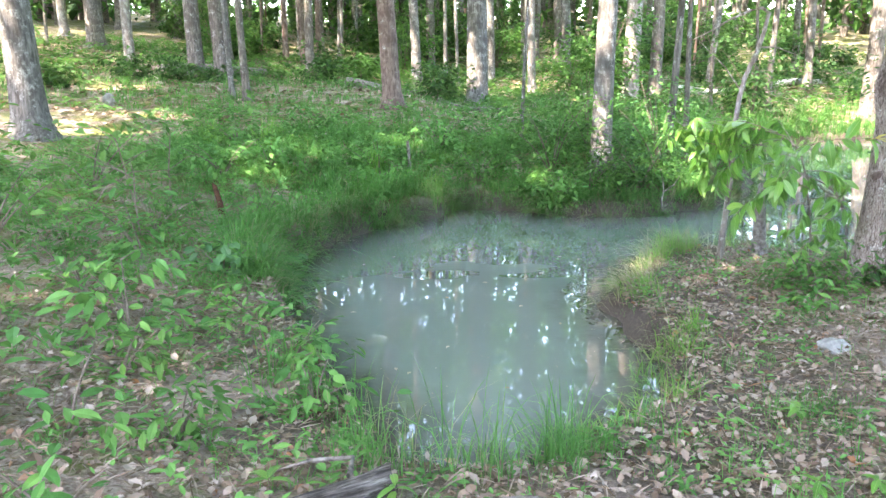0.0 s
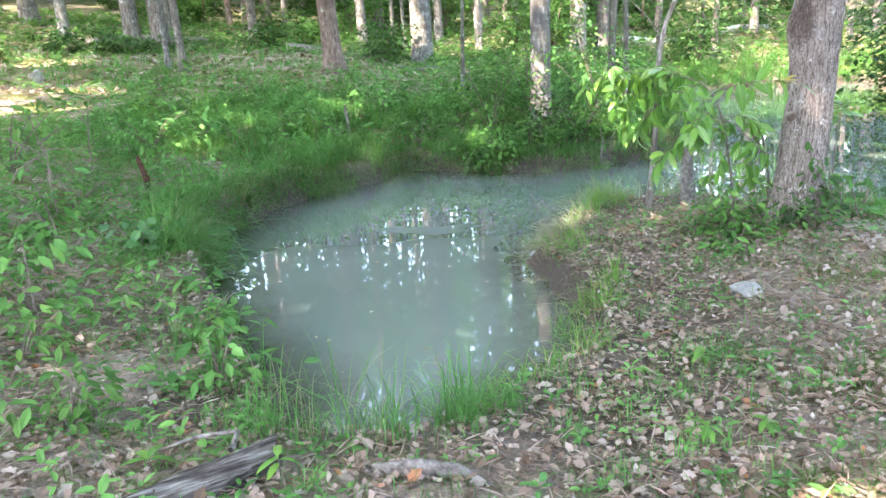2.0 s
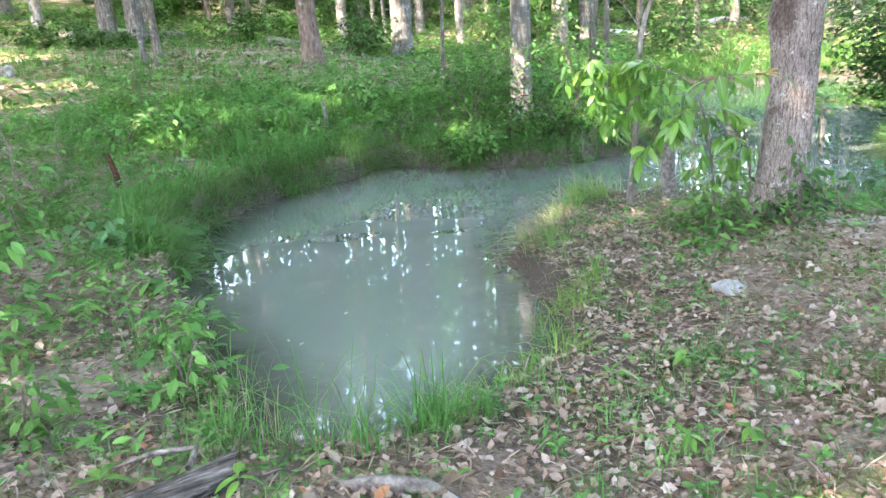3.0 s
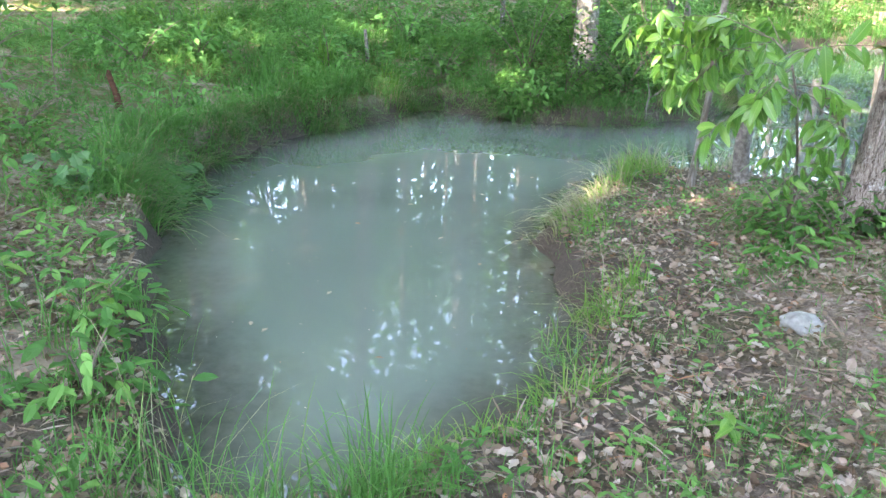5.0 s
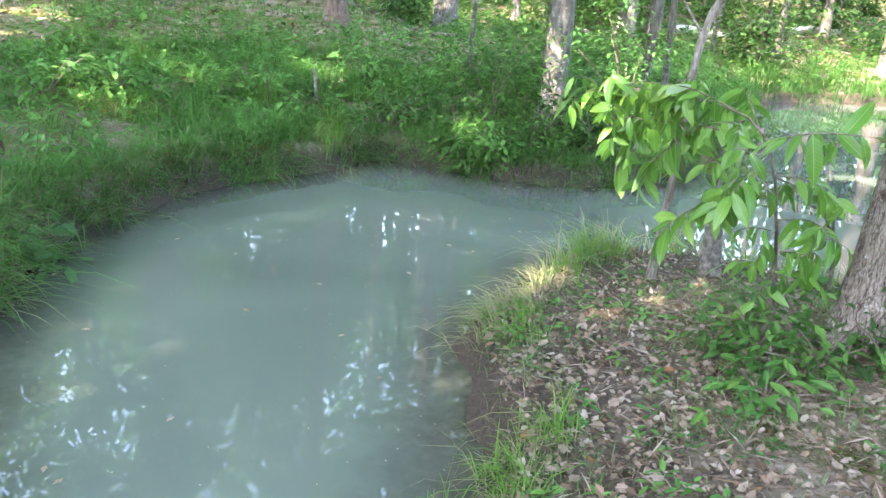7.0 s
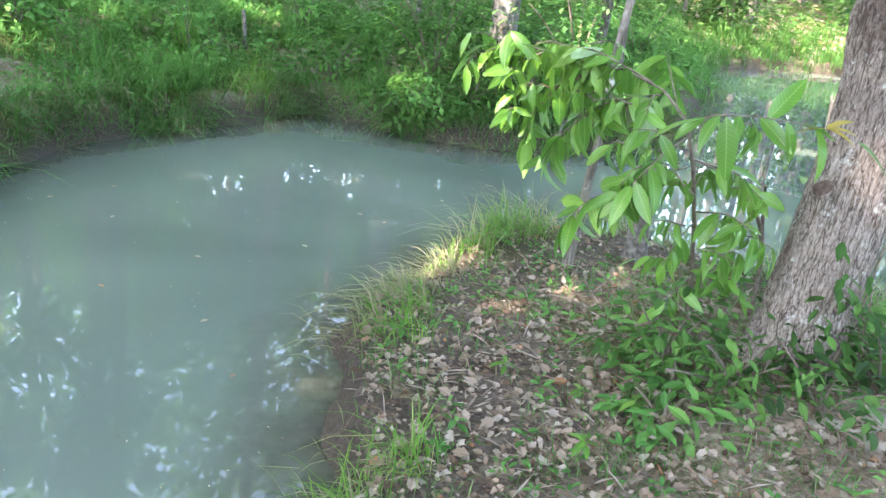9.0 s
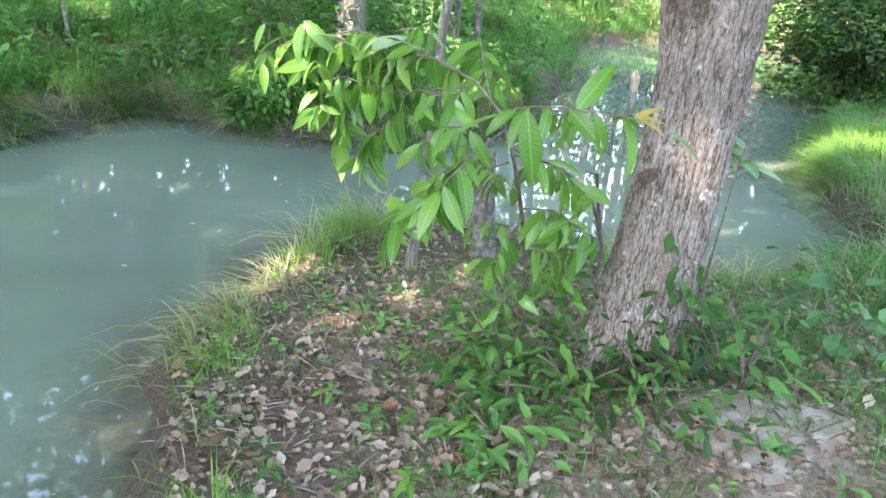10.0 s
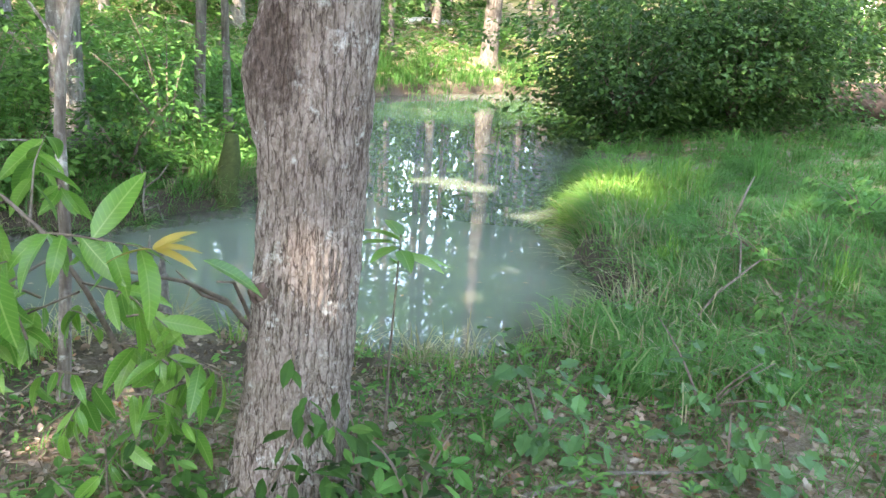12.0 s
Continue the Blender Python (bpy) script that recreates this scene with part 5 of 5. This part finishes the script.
sward("grass", [blades(*spread(-2.6, 4.4, 5.4, 13.0, 60, 0.03, 0.30, 0.8, 3.1), 16, 0.36, 0.007, 1.0, 0.05, 1.0),
                blades(*spread(0.8, 1.7, 3.6, 6.6, 40, 0.02, 0.24, 0.9, 3.1), 10, 0.22, 0.005, 1.0, 0.04, 1.0),
                blades(*spread(4.7, 8.0, 5.4, 11.0, 26, -0.05, 1.6, 0.8, 1.6), 10, 0.40, 0.007, 1.1, 0.05, 1.0)], M_STRAW, "straw-coloured old blades hanging from the banks")
sward("grass", [blades(*spread(-2.6, 1.1, 5.4, 11.6, 60, 0.04, 0.46, 0.8, 3.1), 32, 0.44, 0.009, 1.1, 0.05, 0.9),
                blades(*spread(1.0, 4.6, 9.6, 14.0, 70, 0.02, 0.46, 0.85, 3.1), 26, 0.30, 0.008, 1.0, 0.05, 0.9)], M_GRASS, "long sedge hanging over the steep far shore")
sward("grass", [blades(*spread(-4.6, 4.6, 9.2, 14.2, 23, 0.16, 4.2, 0.8, 2.6), 32, 0.40, 0.013, 1.25, 0.08, 0.5, 0.35),
                blades(*spread(-4.6, 4.6, 9.2, 13.4, 34, 0.14, 3.2, 0.7, 1.7), 12, 0.17, 0.010, 1.1, 0.06, 0.5, 0.2),
                blades(*spread(-5.5, -1.2, 5.0, 10.5, 16, 0.12, 4.5, 0.9, 2.2), 24, 0.28, 0.0085, 1.1, 0.06, 0.5, 0.3)], M_GRASS, "lush green grass on the far bank")
sward("grass", [blades(*spread(4.7, 9.6, 5.4, 12.8, 23, 0.04, 5, 0.6, 2.4), 40, 0.40, 0.0095, 1.25, 0.08, 0.7, 0.75),
                blades(*spread(4.7, 8.2, 5.4, 9.6, 40, 0.04, 3, 0.8, 2.0), 10, 0.22, 0.007, 1.0, 0.05, 0.5),
                blades(*spread(9.6, 16, 5.0, 13.0, 12, 0.0, 9, 0.5, 1.6), 22, 0.50, 0.014, 1.2, 0.08, 0.0, 0.6)], M_GRASS, "deep green matted grass on the bank of the second pool")
sward("grass", [blades(*spread(6.3, 8.0, 9.0, 10.9, 115, -0.04, 1.2, 0.3), 14, 0.42, 0.009, 1.1, 0.05, 0.9),
                ], M_RIM, "pale sunlit sedge hanging over the water")
sward("grass", [blades(*spread(6, 15, 15.5, 24.5, 18, 0.0, 0.5, 0.3), 12, 0.45, 0.014, 1.0, 0.06, 0.9), blades(*spread(3.3, 15, 13.5, 24.5, 22, 0.04, 2.4, 0.5), 13, 0.50, 0.016, 0.7, 0.07, 0.15)], M_GRASS, "long grass on the far shore of the second pool")
sward("grass", [blades(*spread(0.6, 3.5, 3.4, 7.6, 32, 0.03, 0.36, 1.0, 3.4), 28, 0.26, 0.0055, 1.1, 0.045, 0.7),
                blades(*spread(0.95, 2.3, 5.7, 7.6, 26, 0.02, 0.36, 1.0, 3.4), 40, 0.32, 0.0055, 1.1, 0.05, 0.7),
                blades(*spread(-0.4, 1.4, 2.3, 4.6, 80, -0.02, 0.26, 1.0, 2.6), 12, 0.24, 0.0055, 0.9, 0.035, 0.4),
                blades(*spread(3.2, 5.2, 5.4, 7.0, 60, 0.0, 0.45, 0.5, 2.5), 12, 0.20, 0.005, 0.9, 0.035, 0.4)], M_RIM, "yellow-green grass along the rim of the spit")
sward("grass", [blades(*spread(-3.2, 6.5, 0.4, 6.6, 32, 0.10, 9, 1.0, 1.9), 10, 0.13, 0.005, 0.9, 0.035),
                blades(*spread(0.7, 5.6, 1.2, 6.5, 50, 0.12, 9, 0.75, 1.6), 8, 0.12, 0.0035, 1.0, 0.03),
                blades(*spread(0.7, 4.6, 0.9, 6.2, 60, 0.12, 9, 1.0, 2.7), 14, 0.11, 0.0045, 1.15, 0.05),
                blades(*spread(-3.0, 0.6, 1.0, 4.6, 40, 0.12, 9, 0.8, 1.6), 8, 0.13, 0.0035, 1.0, 0.03),
                blades(*spread(3.5, 6.8, 3.8, 6.5, 90, 0.12, 9, 0.6), 12, 0.17, 0.006, 1.1, 0.05, 0.0, 0.2),
                blades(*spread(-1.6, 0.9, 2.2, 4.4, 26, 0.0, 0.5, 0.8), 12, 0.30, 0.006, 0.7, 0.04)], M_GRASS, "thin tufts of grass among the dead leaves")
sward("grass", [blades(*spread(-12, 10, 13.5, 26, 9, 0.3, 99, 0.8, 0.7), 9, 0.30, 0.015, 0.8, 0.07)], M_GRASS, "sparse grass on the wooded slope")


def tall_tuft(x, y, each, length, label, material=M_GRASS, width=0.005):
    """A single tuft of tall seeding grass."""
    d = pond_distance(np.array([x]), np.array([y]))
    v, f = blades(np.array([x]), np.array([y]), d, each, length, width, 0.95, 0.06)
    root = thing("grass_tuft", on(x, y), label, "grass")
    mesh_object("foliage", v - np.array(root.location), f, material, root, soft=False)


for k, (x, y, n, l) in enumerate(((0.34, 2.66, 130, 0.44), (0.52, 2.76, 100, 0.38), (-0.10, 2.52, 26, 0.62), (-0.42, 2.95, 22, 0.58), (0.05, 2.62, 18, 0.55), (1.05, 4.0, 40, 0.34), (1.10, 3.55, 40, 0.36), (-0.55, 2.7, 40, 0.34), (0.84, 3.2, 36, 0.34))):
    tall_tuft(x, y, n, l, "tall green grass tuft growing at the water's edge")
for x, y in ((-0.35, 2.78), (-0.22, 2.62), (-0.55, 3.05), (0.0, 2.5), (1.0, 3.3), (1.08, 4.2)):
    tall_tuft(x, y, 9, 0.62, "thin dry grass stalks leaning over the water", M_STRAW, 0.003)

r = random.Random(77)
for k in range(34):
    x, y = r.uniform(5.6, 9.6), r.uniform(6.0, 11.2)
    if float(pond_distance(np.array([x]), np.array([y]))[0]) > 0.15:
        tall_tuft(x, y, 80, r.uniform(0.30, 0.46), "dense drooping clump in the matted bank grass", r.choice((M_GRASS, M_RIM)), 0.009)
for k in range(26):
    x, y = r.uniform(-4.2, 1.6), r.uniform(9.2, 12.8)
    if float(pond_distance(np.array([x]), np.array([y]))[0]) > 0.1:
        tall_tuft(x, y, 80, r.uniform(0.40, 0.60), "dense drooping clump of grass on the far bank", r.choice((M_GRASS, M_RIM)), 0.010)

# ---- herbs, seedlings and moss ----
def herbs(x, y, each, height, size, shape):
    """Small plants: each a few leaves that spread from one stem."""
    m = len(x)
    top = rng.uniform(0.35, 1.0, m) * height
    scale = rng.uniform(0.6, 1.25, m)
    turn = rng.uniform(0, 6.28, m)
    k = np.tile(np.arange(each), m)
    x, y, top, scale, turn = (np.repeat(q, each) for q in (x, y, top, scale, turn))
    n = len(x)
    yaw = turn + k * 2.4 + rng.normal(0, 0.25, n)
    rise = top * (1 - 0.55 * k / each)
    bx, by = x - 0.008 * np.sin(yaw), y + 0.008 * np.cos(yaw)
    pos = np.stack([bx, by, np.maximum(ground_height(bx, by), 0) + rise], -1)
    return scatter(*shape, pos, yaw, rng.normal(0.12, 0.28, n), rng.normal(0, 0.25, n), size * scale * rng.uniform(0.7, 1.15, n))


for args, each, height, size, shape, mat, label in (
        ((-3.6, 6.8, 0.3, 6.8, 46, 0.15, 99, 0.85, 1.9), 5, 0.07, 0.050, OVAL, M_HERB, "small green seedlings among the dead leaves"),
        ((-5.5, -0.5, 1.3, 9.6, 22, 0.08, 99, 1.0, 1.2), 6, 0.24, 0.068, OVAL, M_HERB, "low leafy herbs on the bank"),
        ((-5.5, -1.3, 5.2, 10.6, 44, 0.12, 99, 0.6, 2.1), 7, 0.18, 0.070, OVAL, M_HERB, "mat of low leafy herbs on the slope"),
        ((3.2, 9.5, 3.4, 8.5, 16, 0.1, 99, 0.9, 1.4), 5, 0.12, 0.06, OVAL, M_SHRUB, "low herbs among the grass"),
        ((-5.0, 4.5, 9.6, 15.5, 34, 0.2, 99, 0.9, 1.6), 7, 0.34, 0.095, OVAL, M_HERB, "leafy herbs in the bank's grass"),
        ((-5.0, 4.5, 9.4, 15.0, 22, 0.14, 99, 1.0, 2.3), 7, 0.20, 0.070, OVAL, M_HERB, "low herbs in the bank's grass"),
        ((-16, 16, 13, 36, 17, 0.5, 99, 0.9, 0.45), 6, 0.32, 0.17, CARD, M_SHRUB, "green ground cover of the wooded slope")):
    x, y, d = spread(*args)
    if height == 0.32:
        open_floor = (x < 0.5) & (y < 24) & (rng.random(len(x)) < np.where(x < -2.5, 0.88, 0.6))
        x, y = x[~open_floor], y[~open_floor]
    tagged(mesh_object("herbs", *herbs(x, y, each, height, size, shape), mat, soft=False), label, "plants", kind="stuff")

# ---- fallen leaves ----
SLIVER = [(0, 0, 0), (0.035, 0.5, 0.05), (0, 1, 0), (-0.035, 0.5, 0.05)], [(0, 1, 2), (0, 2, 3)]
CRISP = [(0, 0, 0.05), (0.24, 0.22, 0.20), (0.32, 0.62, 0.05), (0.04, 1.0, 0.26), (-0.26, 0.70, 0.10), (-0.30, 0.26, 0.0), (0.02, 0.45, -0.08)], [(0, 1, 6), (1, 2, 6), (2, 3, 6), (3, 4, 6), (4, 5, 6), (5, 0, 6)]
pieces = []
for args, size, shape in (((-3.6, 6.5, 0.0, 7.2, 400, 0.12, 99, 0.45, 1.7), 0.036, CRISP), ((-3.0, 5.6, 0.2, 5.8, 330, 0.12, 99, 0.5, 1.7), 0.050, LOBED), ((0.8, 4.4, 1.2, 6.4, 480, 0.14, 99, 0.3, 1.7), 0.029, CRISP), ((-2.5, 4.8, 0.8, 6.6, 420, 0.10, 99, 0.4, 2.1), 0.085, SLIVER), ((-7, 6, 9.5, 14, 60, 0.5, 99, 0.6), 0.08, CARD), ((-18, 16, 13, 34, 34, 1.0, 99, 0.5), 0.16, CARD)):
    x, y, d = spread(*args)
    n = len(x)
    pos = np.stack([x, y, ground_height(x, y) + rng.uniform(0.004, 0.03, n)], -1)
    pieces.append(scatter(*shape, pos, rng.uniform(0, 6.28, n), rng.normal(0, 0.32, n), rng.normal(0, 0.36, n), size * rng.uniform(0.4, 1.5, n)))
for k, (v, f) in enumerate(pieces):
    tagged(mesh_object("leaf_litter", v, f, M_DRY, soft=False), "curled brown and grey dead oak leaves on the ground", "leaves", kind="stuff")

# a few specks and leaves that float on the pond
n = 900
x, y = rng.uniform(-1.7, 7, n), rng.uniform(2.8, 12, n)
keep = pond_distance(x, y) < -0.06
x, y = x[keep], y[keep]
n = len(x)
size = np.where(rng.random(n) < 0.12, 0.05, 0.014)
v, f = scatter(*CARD, np.stack([x, y, np.full(n, 0.004)], -1), rng.uniform(0, 6.28, n), np.zeros(n), np.zeros(n), size)
v[:, 2] = np.maximum(v[:, 2], 0.003)
tagged(mesh_object("floating_leaves", v, f, M_DRY, soft=False), "small dead leaves and specks floating on the water", "leaves", kind="stuff")
